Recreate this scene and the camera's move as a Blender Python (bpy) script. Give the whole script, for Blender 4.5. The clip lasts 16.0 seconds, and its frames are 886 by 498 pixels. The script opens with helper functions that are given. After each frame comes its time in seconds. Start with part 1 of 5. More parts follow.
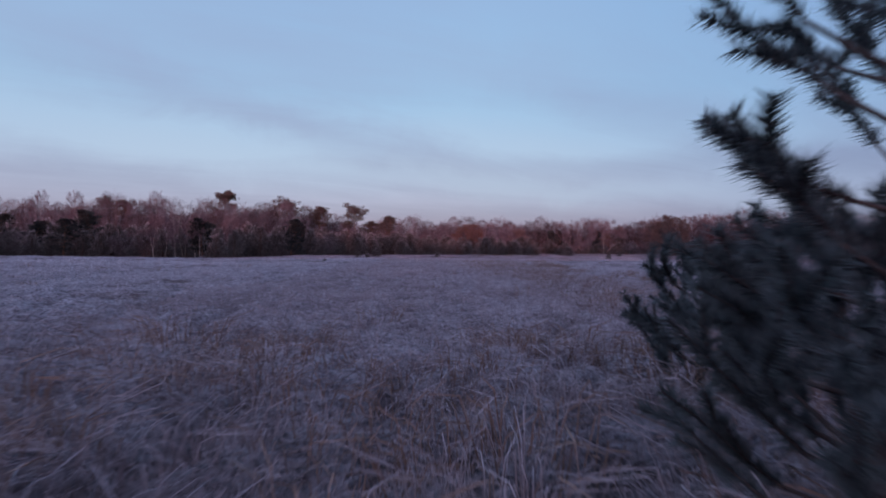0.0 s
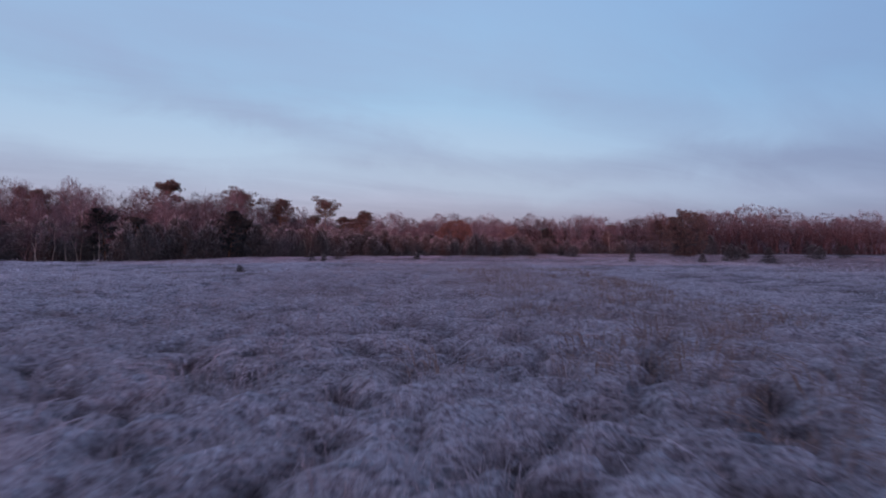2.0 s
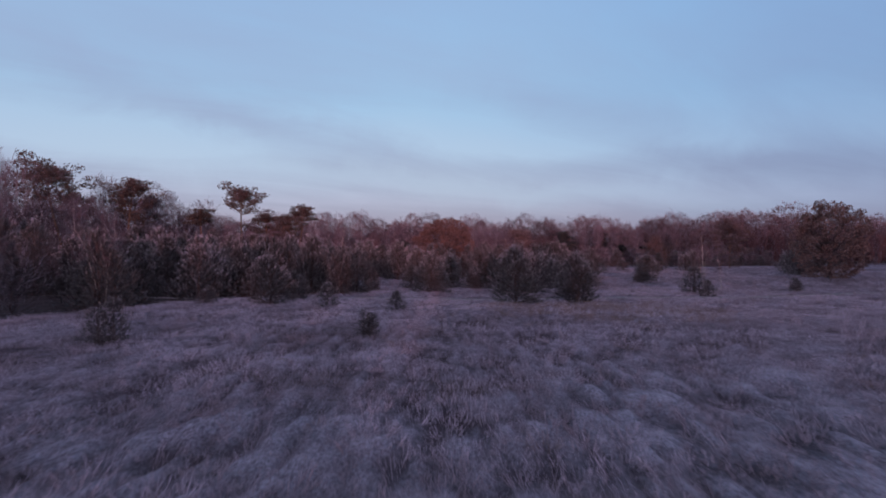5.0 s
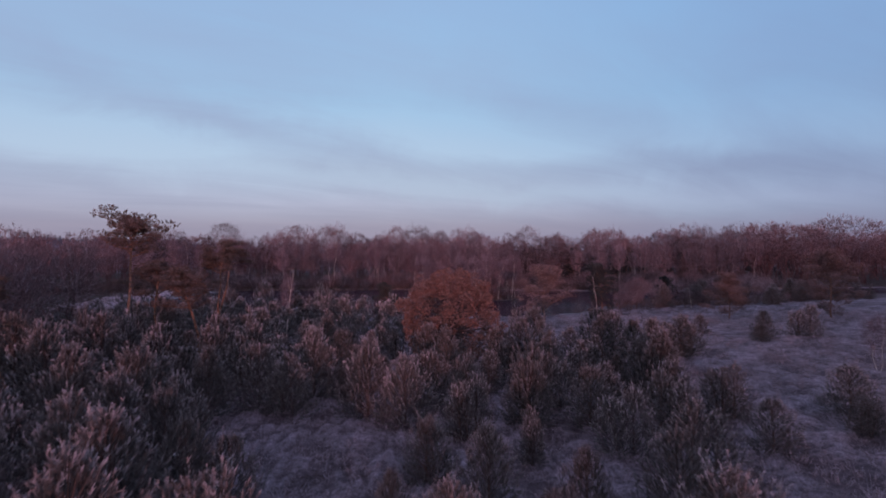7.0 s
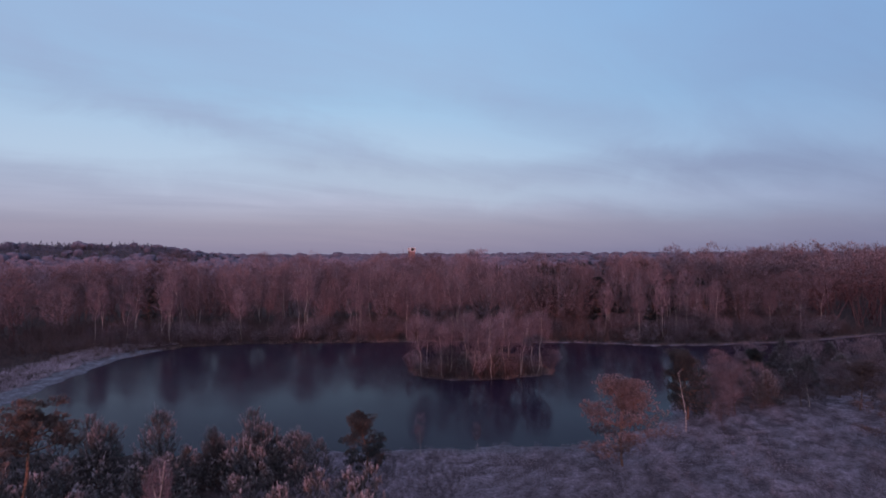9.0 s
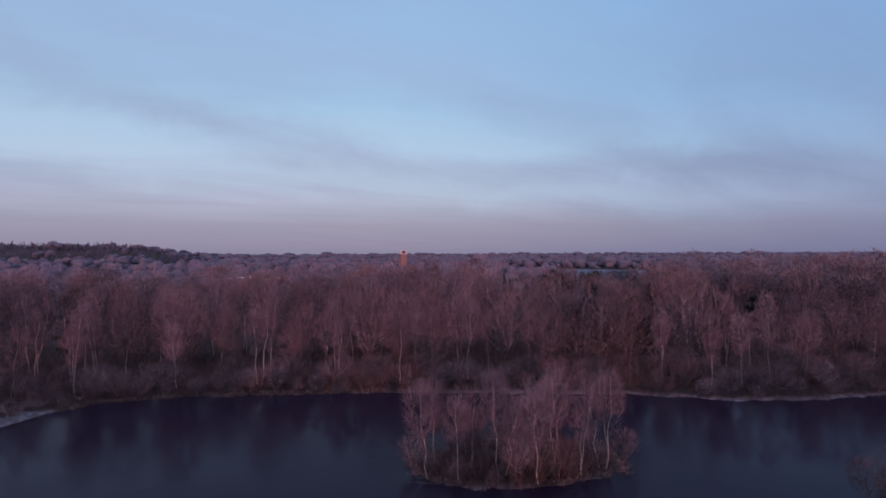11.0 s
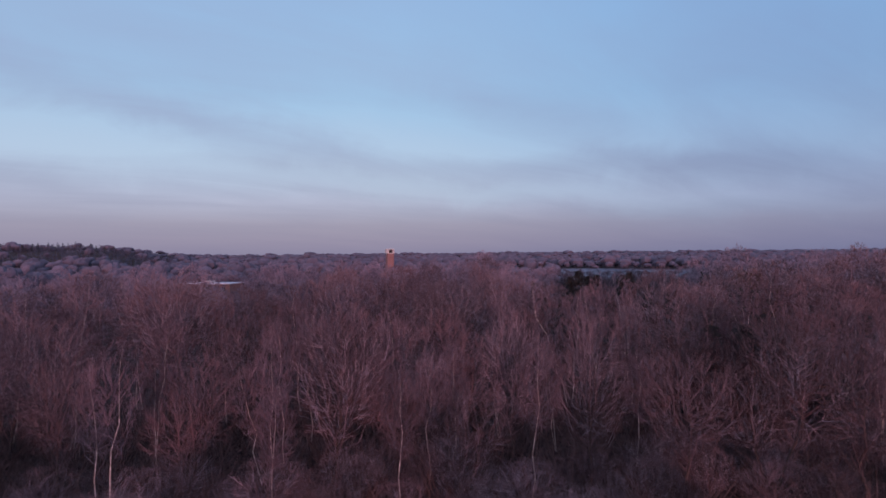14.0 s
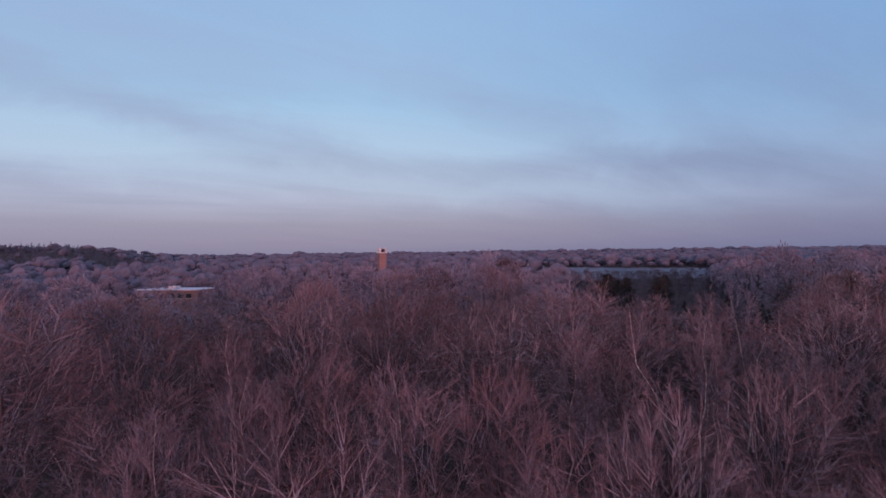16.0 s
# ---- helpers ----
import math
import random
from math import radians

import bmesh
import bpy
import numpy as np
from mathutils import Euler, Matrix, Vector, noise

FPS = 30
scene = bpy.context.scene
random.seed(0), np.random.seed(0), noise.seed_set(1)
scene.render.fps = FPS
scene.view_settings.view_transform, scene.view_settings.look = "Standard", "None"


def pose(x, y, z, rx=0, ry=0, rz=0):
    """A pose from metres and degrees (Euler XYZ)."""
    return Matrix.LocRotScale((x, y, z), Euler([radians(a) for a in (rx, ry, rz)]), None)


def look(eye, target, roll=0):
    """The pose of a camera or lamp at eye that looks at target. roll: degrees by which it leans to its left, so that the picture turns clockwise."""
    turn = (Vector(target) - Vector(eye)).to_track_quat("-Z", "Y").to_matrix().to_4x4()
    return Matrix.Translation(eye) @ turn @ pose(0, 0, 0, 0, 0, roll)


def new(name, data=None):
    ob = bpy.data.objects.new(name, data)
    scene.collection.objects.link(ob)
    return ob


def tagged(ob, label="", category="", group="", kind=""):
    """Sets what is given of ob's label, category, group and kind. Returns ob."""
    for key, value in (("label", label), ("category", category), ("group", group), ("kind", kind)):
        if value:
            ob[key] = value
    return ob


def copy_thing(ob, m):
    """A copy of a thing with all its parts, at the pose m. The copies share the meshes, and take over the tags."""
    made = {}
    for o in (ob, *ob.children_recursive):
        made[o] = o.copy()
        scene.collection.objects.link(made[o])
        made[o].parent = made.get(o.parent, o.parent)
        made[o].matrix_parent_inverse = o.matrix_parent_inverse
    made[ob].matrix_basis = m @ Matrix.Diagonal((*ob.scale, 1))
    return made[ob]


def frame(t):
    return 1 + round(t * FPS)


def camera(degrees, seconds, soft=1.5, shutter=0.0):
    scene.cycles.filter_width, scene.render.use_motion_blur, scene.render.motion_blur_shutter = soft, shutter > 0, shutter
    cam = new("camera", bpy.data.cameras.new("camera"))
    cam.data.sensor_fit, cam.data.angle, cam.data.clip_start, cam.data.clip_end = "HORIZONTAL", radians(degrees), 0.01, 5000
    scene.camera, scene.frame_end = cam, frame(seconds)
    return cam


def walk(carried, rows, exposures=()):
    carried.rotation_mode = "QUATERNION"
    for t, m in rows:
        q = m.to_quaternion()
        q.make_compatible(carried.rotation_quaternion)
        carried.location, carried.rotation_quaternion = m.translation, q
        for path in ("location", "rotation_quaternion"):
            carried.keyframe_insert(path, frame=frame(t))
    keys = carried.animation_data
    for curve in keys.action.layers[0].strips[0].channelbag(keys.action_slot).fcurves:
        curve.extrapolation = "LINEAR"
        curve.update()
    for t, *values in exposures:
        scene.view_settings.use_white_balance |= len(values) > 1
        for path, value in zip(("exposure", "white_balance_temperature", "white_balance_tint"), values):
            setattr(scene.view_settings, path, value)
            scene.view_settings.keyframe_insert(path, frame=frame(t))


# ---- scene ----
cam = camera(78.0, 16.0, soft=1.7, shutter=0.15)
# seconds, place in metres, yaw, pitch and roll in degrees
ROWS = [
    (0.0, 0.06, 1.29, 1.33, 0.01, 0.30, -0.36),
    (0.5, 0.21, 5.65, 1.41, -0.33, 0.33, -0.35),
    (1.0, 0.37, 10.20, 1.55, -0.77, 0.30, -0.31),
    (1.5, 0.48, 15.78, 1.59, -1.25, 0.29, -0.32),
    (2.0, 0.62, 22.55, 1.64, -1.62, 0.17, -0.30),
    (2.5, 0.65, 30.73, 1.64, -2.08, 0.19, -0.25),
    (3.0, 0.86, 39.84, 1.63, -2.42, 0.25, -0.24),
    (5.5, 0.35, 89.31, 5.63, -5.07, 0.48, -0.13),
    (6.0, 0.73, 98.40, 7.42, -5.47, 0.54, -0.04),
    (6.5, 1.06, 107.43, 9.55, -5.84, 0.55, 0.03),
    (7.0, 1.39, 116.20, 11.74, -6.15, 0.57, 0.01),
    (7.5, 1.75, 125.02, 14.16, -6.46, 0.49, 0.12),
    (8.0, 2.12, 134.18, 16.98, -6.76, 0.53, 0.24),
    (8.5, 2.54, 143.46, 19.96, -7.03, 0.49, 0.27),
    (9.0, 2.86, 152.57, 22.84, -7.27, 0.50, 0.27),
    (9.5, 3.26, 161.82, 25.70, -7.67, 0.38, 0.52),
    (10.4, 3.95, 178.30, 26.90, -8.05, 0.39, 0.35),
    (12.0, 4.98, 207.52, 26.15, -8.80, 0.41, 0.10),
    (12.5, 5.49, 217.07, 26.04, -9.05, 0.40, 0.15),
    (13.0, 5.97, 227.04, 26.06, -9.31, 0.36, 0.22),
    (13.5, 6.37, 236.71, 26.06, -9.60, 0.33, 0.33),
    (14.0, 6.82, 245.99, 26.13, -9.85, 0.36, 0.50),
    (14.5, 7.29, 255.45, 26.29, -10.09, 0.36, 0.54),
    (15.0, 7.72, 264.77, 26.48, -10.36, 0.31, 0.52),
    (15.5, 8.13, 273.82, 26.74, -10.58, 0.20, 0.49),
    (16.0, 8.60, 283.15, 26.71, -10.79, 0.20, 0.76),
]
walk(cam, [(t, pose(x, y, z, 90 + pitch, roll, yaw)) for t, x, y, z, yaw, pitch, roll in ROWS])

# ---- light: a clear, frosty dawn; the sun has just risen behind the camera ----
SUN_ELEVATION, SUN_FROM = 3.2, (-0.10, -1.0)
world = bpy.data.worlds.new("dawn_sky")
scene.world = world
world.use_nodes = True
wn, wl = world.node_tree.nodes, world.node_tree.links
wn.clear()


def wnode(kind, **values):
    n = wn.new(kind)
    for key, value in values.items():
        n.inputs[key].default_value = value
    return n


def ramp_of(n, stops):
    els = n.color_ramp.elements
    while len(els) > 1:
        els.remove(els[-1])
    els[0].position, els[0].color = stops[0][0], (*stops[0][1], 1)
    for pos, col in stops[1:]:
        els.new(pos).color = (*col, 1)


sky = wn.new("ShaderNodeTexSky")
sky.sky_type, sky.sun_disc = "NISHITA", False
sky.sun_elevation, sky.sun_rotation = radians(SUN_ELEVATION), math.atan2(SUN_FROM[0], SUN_FROM[1])
coords = wn.new("ShaderNodeTexCoord")
split = wn.new("ShaderNodeSeparateXYZ")
wl.new(coords.outputs["Generated"], split.inputs[0])
height = wn.new("ShaderNodeMapRange")
height.inputs["From Min"].default_value, height.inputs["From Max"].default_value = 0.0, 1.0
wl.new(split.outputs["Z"], height.inputs["Value"])
clear = wn.new("ShaderNodeValToRGB")
ramp_of(clear, [(0.0, (0.255, 0.244, 0.371)), (0.05, (0.313, 0.302, 0.441)), (0.09, (0.425, 0.455, 0.635)), (0.16, (0.425, 0.555, 0.754)), (0.27, (0.338, 0.534, 0.777)), (0.42, (0.3, 0.487, 0.766)), (0.7, (0.22, 0.394, 0.696)), (1.0, (0.174, 0.336, 0.638))])
wl.new(height.outputs[0], clear.inputs[0])
# long thin cloud streaks on a high layer
lift = wn.new("ShaderNodeMath")
lift.operation = "ADD"
lift.inputs[1].default_value = 0.10
wl.new(split.outputs["Z"], lift.inputs[0])
flat = wn.new("ShaderNodeVectorMath")
flat.operation = "DIVIDE"
wl.new(coords.outputs["Generated"], flat.inputs[0])
wl.new(lift.outputs[0], flat.inputs[1])
turn = wn.new("ShaderNodeMapping")
turn.inputs["Rotation"].default_value = (0, 0, radians(-28))
wl.new(flat.outputs[0], turn.inputs["Vector"])
drawn = wn.new("ShaderNodeMapping")
drawn.inputs["Scale"].default_value = (0.34, 0.80, 0.0)
drawn.inputs["Location"].default_value = (0.6, 0.35, 0.0)
wl.new(turn.outputs[0], drawn.inputs["Vector"])
streaks = wnode("ShaderNodeTexNoise", Scale=1.5, Detail=7.0, Roughness=0.58, Distortion=0.6)
wl.new(drawn.outputs[0], streaks.inputs["Vector"])


def calc(op, a, b=0.0, clamp=False):
    n = wn.new("ShaderNodeMath")
    n.operation, n.use_clamp = op, clamp
    for k, v in enumerate((a, b)):
        if isinstance(v, (int, float)):
            n.inputs[k].default_value = v
        else:
            wl.new(v, n.inputs[k])
    return n.outputs[0]


# bearing and height above the horizon, ruffled a little so that the banks have uneven edges
ruffle = wnode("ShaderNodeTexNoise", Scale=4.5, Detail=6.0, Roughness=0.6, Distortion=0.5)
wl.new(coords.outputs["Generated"], ruffle.inputs["Vector"])
ruffle_parts = wn.new("ShaderNodeSeparateColor")
wl.new(ruffle.outputs["Color"], ruffle_parts.inputs[0])
bearing = calc("ADD", calc("ARCTAN2", split.outputs["X"], split.outputs["Y"]), calc("MULTIPLY", calc("SUBTRACT", ruffle_parts.outputs[0], 0.5), 0.26))
rise = calc("ADD", split.outputs["Z"], calc("MULTIPLY", calc("SUBTRACT", ruffle_parts.outputs[1], 0.5), 0.10))


def bank(at, up, slope, long, thick, amount):
    """A soft long bank of cloud at a bearing and height, in radians."""
    c, s_ = math.cos(slope), math.sin(slope)
    dx, dy = calc("SUBTRACT", bearing, at), calc("SUBTRACT", rise, up)
    along = calc("MULTIPLY", calc("ADD", calc("MULTIPLY", dx, c), calc("MULTIPLY", dy, s_)), 1 / long)
    across = calc("MULTIPLY", calc("SUBTRACT", calc("MULTIPLY", dy, c), calc("MULTIPLY", dx, s_)), 1 / thick)
    away = calc("ADD", calc("MULTIPLY", along, along), calc("MULTIPLY", across, across))
    return calc("MULTIPLY", calc("EXPONENT", calc("MULTIPLY", away, -1.0)), amount)


def total(values):
    out = values[0]
    for v in values[1:]:
        out = calc("ADD", out, v)
    return out


cover = total([calc("MULTIPLY", streaks.outputs[0], 1.7), bank(-0.40, 0.25, -0.22, 0.42, 0.040, 0.60), bank(-0.20, 0.165, -0.10, 0.20, 0.022, 0.40), bank(-0.45, 0.40, 0.05, 0.35, 0.07, 0.35),
               bank(0.52, 0.145, -0.04, 0.38, 0.030, 0.60), bank(0.75, 0.30, -0.12, 0.35, 0.05, 0.25), bank(-0.55, 0.105, -0.02, 0.45, 0.020, 0.25), bank(0.22, 0.30, -0.25, 0.30, 0.03, 0.22),
               bank(-0.42, 0.185, -0.03, 0.24, 0.034, -0.75), bank(0.08, 0.235, -0.08, 0.30, 0.05, -0.45), bank(0.20, 0.40, 0.0, 0.40, 0.07, -0.25)])
shown = calc("ADD", cover, -0.51, True)
pale = calc("ADD", total([bank(0.02, 0.130, -0.06, 0.30, 0.030, 0.36), bank(0.40, 0.098, -0.06, 0.34, 0.020, 0.30), bank(-0.45, 0.170, -0.02, 0.24, 0.05, 0.30), bank(0.12, 0.20, -0.1, 0.20, 0.03, 0.22)]), 0.0, True)
cloud = wn.new("ShaderNodeValToRGB")
ramp_of(cloud, [(0.0, (0.234, 0.222, 0.351)), (0.1, (0.292, 0.316, 0.48)), (0.3, (0.316, 0.408, 0.63)), (1.0, (0.281, 0.386, 0.608))])
wl.new(height.outputs[0], cloud.inputs[0])
heaven = wn.new("ShaderNodeMix")
heaven.data_type = "RGBA"
wl.new(calc("MULTIPLY", shown, 0.85), heaven.inputs["Factor"])
wl.new(clear.outputs[0], heaven.inputs["A"])
wl.new(cloud.outputs[0], heaven.inputs["B"])
wisps = wn.new("ShaderNodeMix")
wisps.data_type = "RGBA"
wisps.inputs["B"].default_value = (0.46, 0.58, 0.76, 1)
wl.new(pale, wisps.inputs["Factor"])
wl.new(heaven.outputs["Result"], wisps.inputs["A"])
back_a, back_b = wnode("ShaderNodeBackground", Strength=0.02), wnode("ShaderNodeBackground", Strength=0.965)
wl.new(sky.outputs[0], back_a.inputs["Color"])
# the dawn glow on the sun's side of the sky, behind the camera
facing = wn.new("ShaderNodeVectorMath")
facing.operation = "DOT_PRODUCT"
facing.inputs[1].default_value = Vector((SUN_FROM[0], SUN_FROM[1], 0.25)).normalized()
wl.new(coords.outputs["Generated"], facing.inputs[0])
glow = wn.new("ShaderNodeMapRange")
glow.interpolation_type = "SMOOTHSTEP"
glow.inputs["From Min"].default_value, glow.inputs["From Max"].default_value = 0.05, 1.0
wl.new(facing.outputs["Value"], glow.inputs["Value"])
dawn = wn.new("ShaderNodeMix")
dawn.data_type, dawn.blend_type = "RGBA", "ADD"
dawn.inputs["B"].default_value = (0.47, 0.205, 0.215, 1)
wl.new(glow.outputs[0], dawn.inputs["Factor"])
side = wn.new("ShaderNodeMapRange")
side.interpolation_type = "SMOOTHSTEP"
side.inputs["From Min"].default_value, side.inputs["From Max"].default_value = 0.0, 0.9
wl.new(split.outputs["X"], side.inputs["Value"])
deeper = wn.new("ShaderNodeMix")
deeper.data_type, deeper.blend_type = "RGBA", "MULTIPLY"
deeper.inputs["B"].default_value = (0.66, 0.77, 0.90, 1)
wl.new(side.outputs[0], deeper.inputs["Factor"])
wl.new(wisps.outputs["Result"], deeper.inputs["A"])
wl.new(deeper.outputs["Result"], dawn.inputs["A"])
wl.new(dawn.outputs["Result"], back_b.inputs["Color"])
both = wn.new("ShaderNodeAddShader")
wl.new(back_a.outputs[0], both.inputs[0])
wl.new(back_b.outputs[0], both.inputs[1])
wl.new(both.outputs[0], wn.new("ShaderNodeOutputWorld").inputs["Surface"])

sun_data = bpy.data.lights.new("sun", "SUN")
sun_data.energy, sun_data.angle, sun_data.color = 1.7, radians(0.6), (1.0, 0.41, 0.45)
sun = new("sun", sun_data)
sun.matrix_world = look((0, 0, 0), (-SUN_FROM[0], -SUN_FROM[1], -math.tan(radians(SUN_ELEVATION)) * math.hypot(*SUN_FROM)))


# ---- materials ----
def mask(nt, name):
    n = nt.nodes.new("ShaderNodeAttribute")
    n.attribute_name = name
    return n.outputs["Fac"]


def material(name, dark, light, scale=4.0, rough=0.85, bump=0.0, frost=0.0, vary=0.25, frost_colour=(0.60, 0.58, 0.66), spec=0.2, tips=False, patch=0.0, single=0.6):
    """Two tones by noise, each thing and each piece a little different, with rime on what faces up, or with tips by the
    rime attribute, which also holds painted crown shade.
    """
    m = bpy.data.materials.new(name)
    m.use_nodes = True
    nt = m.node_tree
    p = nt.nodes["Principled BSDF"]
    p.inputs["Roughness"].default_value = rough
    p.inputs["Specular IOR Level"].default_value = spec
    co = nt.nodes.new("ShaderNodeTexCoord")
    no = nt.nodes.new("ShaderNodeTexNoise")
    no.inputs["Scale"].default_value, no.inputs["Detail"].default_value = scale, 4
    nt.links.new(co.outputs["Object"], no.inputs["Vector"])
    cr = nt.nodes.new("ShaderNodeValToRGB")
    ramp_of(cr, [(0.32, dark), (0.68, light)])
    nt.links.new(no.outputs[0], cr.inputs[0])
    info, geo = nt.nodes.new("ShaderNodeObjectInfo"), nt.nodes.new("ShaderNodeNewGeometry")
    add = nt.nodes.new("ShaderNodeMath")
    add.operation = "ADD"
    weigh = nt.nodes.new("ShaderNodeMath")
    weigh.operation, add.operation = "MULTIPLY", "MULTIPLY_ADD"
    weigh.inputs[1].default_value, add.inputs[1].default_value = 2.0 - single, single
    nt.links.new(info.outputs["Random"], weigh.inputs[0])
    nt.links.new(geo.outputs["Random Per Island"], add.inputs[0])
    nt.links.new(weigh.outputs[0], add.inputs[2])
    span = nt.nodes.new("ShaderNodeMapRange")
    span.inputs["From Max"].default_value = 2.0
    span.inputs["To Min"].default_value, span.inputs["To Max"].default_value = 1 - vary, 1 + vary
    nt.links.new(add.outputs[0], span.inputs["Value"])
    hsv = nt.nodes.new("ShaderNodeHueSaturation")
    nt.links.new(cr.outputs[0], hsv.inputs["Color"])
    nt.links.new(span.outputs[0], hsv.inputs["Value"])
    last = hsv.outputs[0]
    if frost > 0:
        xyz = nt.nodes.new("ShaderNodeSeparateXYZ")
        nt.links.new(geo.outputs["True Normal"], xyz.inputs[0])
        up = nt.nodes.new("ShaderNodeMath")
        up.operation = "ABSOLUTE"
        nt.links.new(xyz.outputs["Z"], up.inputs[0])
        mul = nt.nodes.new("ShaderNodeMapRange")
        mul.inputs["To Min"].default_value, mul.inputs["To Max"].default_value = frost * (0.0 if tips else 0.25), frost
        nt.links.new(mask(nt, "rime") if tips else up.outputs[0], mul.inputs["Value"])
        n2 = nt.nodes.new("ShaderNodeTexNoise")
        n2.inputs["Scale"].default_value = patch or scale * 0.37
        nt.links.new(co.outputs["Object"], n2.inputs["Vector"])
        m2 = nt.nodes.new("ShaderNodeMapRange")
        m2.inputs["From Min"].default_value, m2.inputs["From Max"].default_value = 0.3, 0.7
        m2.inputs["To Min"].default_value, m2.inputs["To Max"].default_value = 0.45, 1.25
        nt.links.new(n2.outputs[0], m2.inputs["Value"])
        lot, own = nt.nodes.new("ShaderNodeMath"), nt.nodes.new("ShaderNodeMath")
        lot.operation, own.operation = "MULTIPLY", "FRACT"
        lot.inputs[1].default_value = 7.31
        nt.links.new(info.outputs["Random"], lot.inputs[0])
        nt.links.new(lot.outputs[0], own.inputs[0])
        share = nt.nodes.new("ShaderNodeMapRange")
        share.inputs["To Min"].default_value, share.inputs["To Max"].default_value = 0.4, 1.35
        nt.links.new(own.outputs[0], share.inputs["Value"])
        mine = nt.nodes.new("ShaderNodeMath")
        mine.operation = "MULTIPLY"
        nt.links.new(m2.outputs[0], mine.inputs[0])
        nt.links.new(share.outputs[0], mine.inputs[1])
        amount = nt.nodes.new("ShaderNodeMath")
        amount.operation, amount.use_clamp = "MULTIPLY", True
        nt.links.new(mul.outputs[0], amount.inputs[0])
        nt.links.new(mine.outputs[0], amount.inputs[1])
        mix = nt.nodes.new("ShaderNodeMix")
        mix.data_type = "RGBA"
        mix.inputs["B"].default_value = (*frost_colour, 1)
        nt.links.new(amount.outputs[0], mix.inputs["Factor"])
        nt.links.new(last, mix.inputs["A"])
        last = mix.outputs["Result"]
    nt.links.new(last, p.inputs["Base Color"])
    if bump > 0:
        b = nt.nodes.new("ShaderNodeBump")
        b.inputs["Strength"].default_value, b.inputs["Distance"].default_value = bump, 0.05
        nt.links.new(no.outputs[0], b.inputs["Height"])
        nt.links.new(b.outputs[0], p.inputs["Normal"])
    return m


BARK_DARK = material("grey_brown_bark", (0.035, 0.024, 0.022), (0.10, 0.065, 0.055), 6, 0.9, 0.5, frost=0.12)
BARK_BIRCH = material("white_birch_bark", (0.20, 0.155, 0.135), (0.56, 0.48, 0.44), 3.5, 0.8, 0.3)
BARK_PINE = material("orange_pine_bark", (0.075, 0.046, 0.038), (0.24, 0.130, 0.090), 5, 0.9, 0.6)
# Rime fades low in these crowns, so their shade is in the colour.
TWIG_OAK = material("rimed_oak_twigs_shaded_low", (0.044, 0.025, 0.029), (0.155, 0.086, 0.091), 0.14, 0.9, frost=0.8, vary=0.7, frost_colour=(0.48, 0.385, 0.43), single=0.15, tips=True, patch=0.09)
TWIG_BIRCH = material("rimed_birch_twigs_shaded_low", (0.082, 0.050, 0.060), (0.185, 0.120, 0.135), 0.4, 0.9, frost=0.6, vary=0.4, frost_colour=(0.42, 0.36, 0.42), tips=True)
# Distance haze is painted into the far and mid twig colours.
TWIG_FAR = material("far_twigs_with_rime_haze_and_shade", (0.054, 0.050, 0.074), (0.135, 0.115, 0.148), 0.02, 0.9, 0.8, frost=0.7, vary=0.45, frost_colour=(0.215, 0.19, 0.24), single=0.15, tips=True, patch=0.06)
TWIG_MID = material("mauve_twigs_with_rime_haze_and_shade", (0.066, 0.050, 0.066), (0.20, 0.155, 0.19), 0.05, 0.9, frost=0.7, vary=0.5, frost_colour=(0.40, 0.375, 0.45), single=0.15, tips=True, patch=0.07)
NEEDLE_YOUNG = material("rimed_young_pine_needles", (0.036, 0.034, 0.032), (0.096, 0.086, 0.080), 2.0, 0.75, frost=1.0, vary=0.35, frost_colour=(0.68, 0.58, 0.63), tips=True)
NEEDLE_NEAR = material("blue_green_pine_needles", (0.024, 0.037, 0.041), (0.062, 0.084, 0.092), 6.0, 0.6, frost=0.4, vary=0.3, frost_colour=(0.30, 0.35, 0.40), tips=True)
NEEDLE_TALL = material("dark_pine_needles", (0.036, 0.028, 0.024), (0.112, 0.077, 0.062), 1.2, 0.75, frost=0.7, vary=0.4, frost_colour=(0.36, 0.26, 0.265), tips=True)
NEEDLE_DARK = material("black_green_spruce_needles", (0.018, 0.021, 0.022), (0.060, 0.060, 0.056), 0.6, 0.75, frost=0.3, vary=0.4, frost_colour=(0.16, 0.17, 0.19), tips=True)
NEEDLE_RUST = material("rust_tinged_pine_needles", (0.058, 0.036, 0.032), (0.150, 0.088, 0.076), 1.2, 0.8, frost=0.85, vary=0.35, frost_colour=(0.46, 0.335, 0.35), tips=True)
# Bluer and paler than NEEDLE_DARK, with distance haze put into the colour.
NEEDLE_FAR = material("frosted_spruces_with_haze_tint", (0.056, 0.066, 0.098), (0.13, 0.14, 0.19), 0.03, 0.85, frost=0.5, vary=0.4, frost_colour=(0.24, 0.245, 0.31), tips=True, single=0.2)
LEAF_OAK = material("dry_brown_oak_leaves", (0.066, 0.032, 0.028), (0.195, 0.098, 0.078), 2.5, 0.8, frost=0.9, vary=0.4, frost_colour=(0.46, 0.32, 0.30), tips=True)
GRASS = material("rimed_straw_grass", (0.11, 0.074, 0.078), (0.23, 0.17, 0.18), 0.35, 0.85, frost=0.95, vary=0.3, frost_colour=(0.72, 0.665, 0.765), tips=True)
GRASS_RUST = material("rust_brown_dead_grass", (0.115, 0.072, 0.060), (0.25, 0.165, 0.138), 1.0, 0.85, frost=0.6, vary=0.3, frost_colour=(0.50, 0.36, 0.33), tips=True)
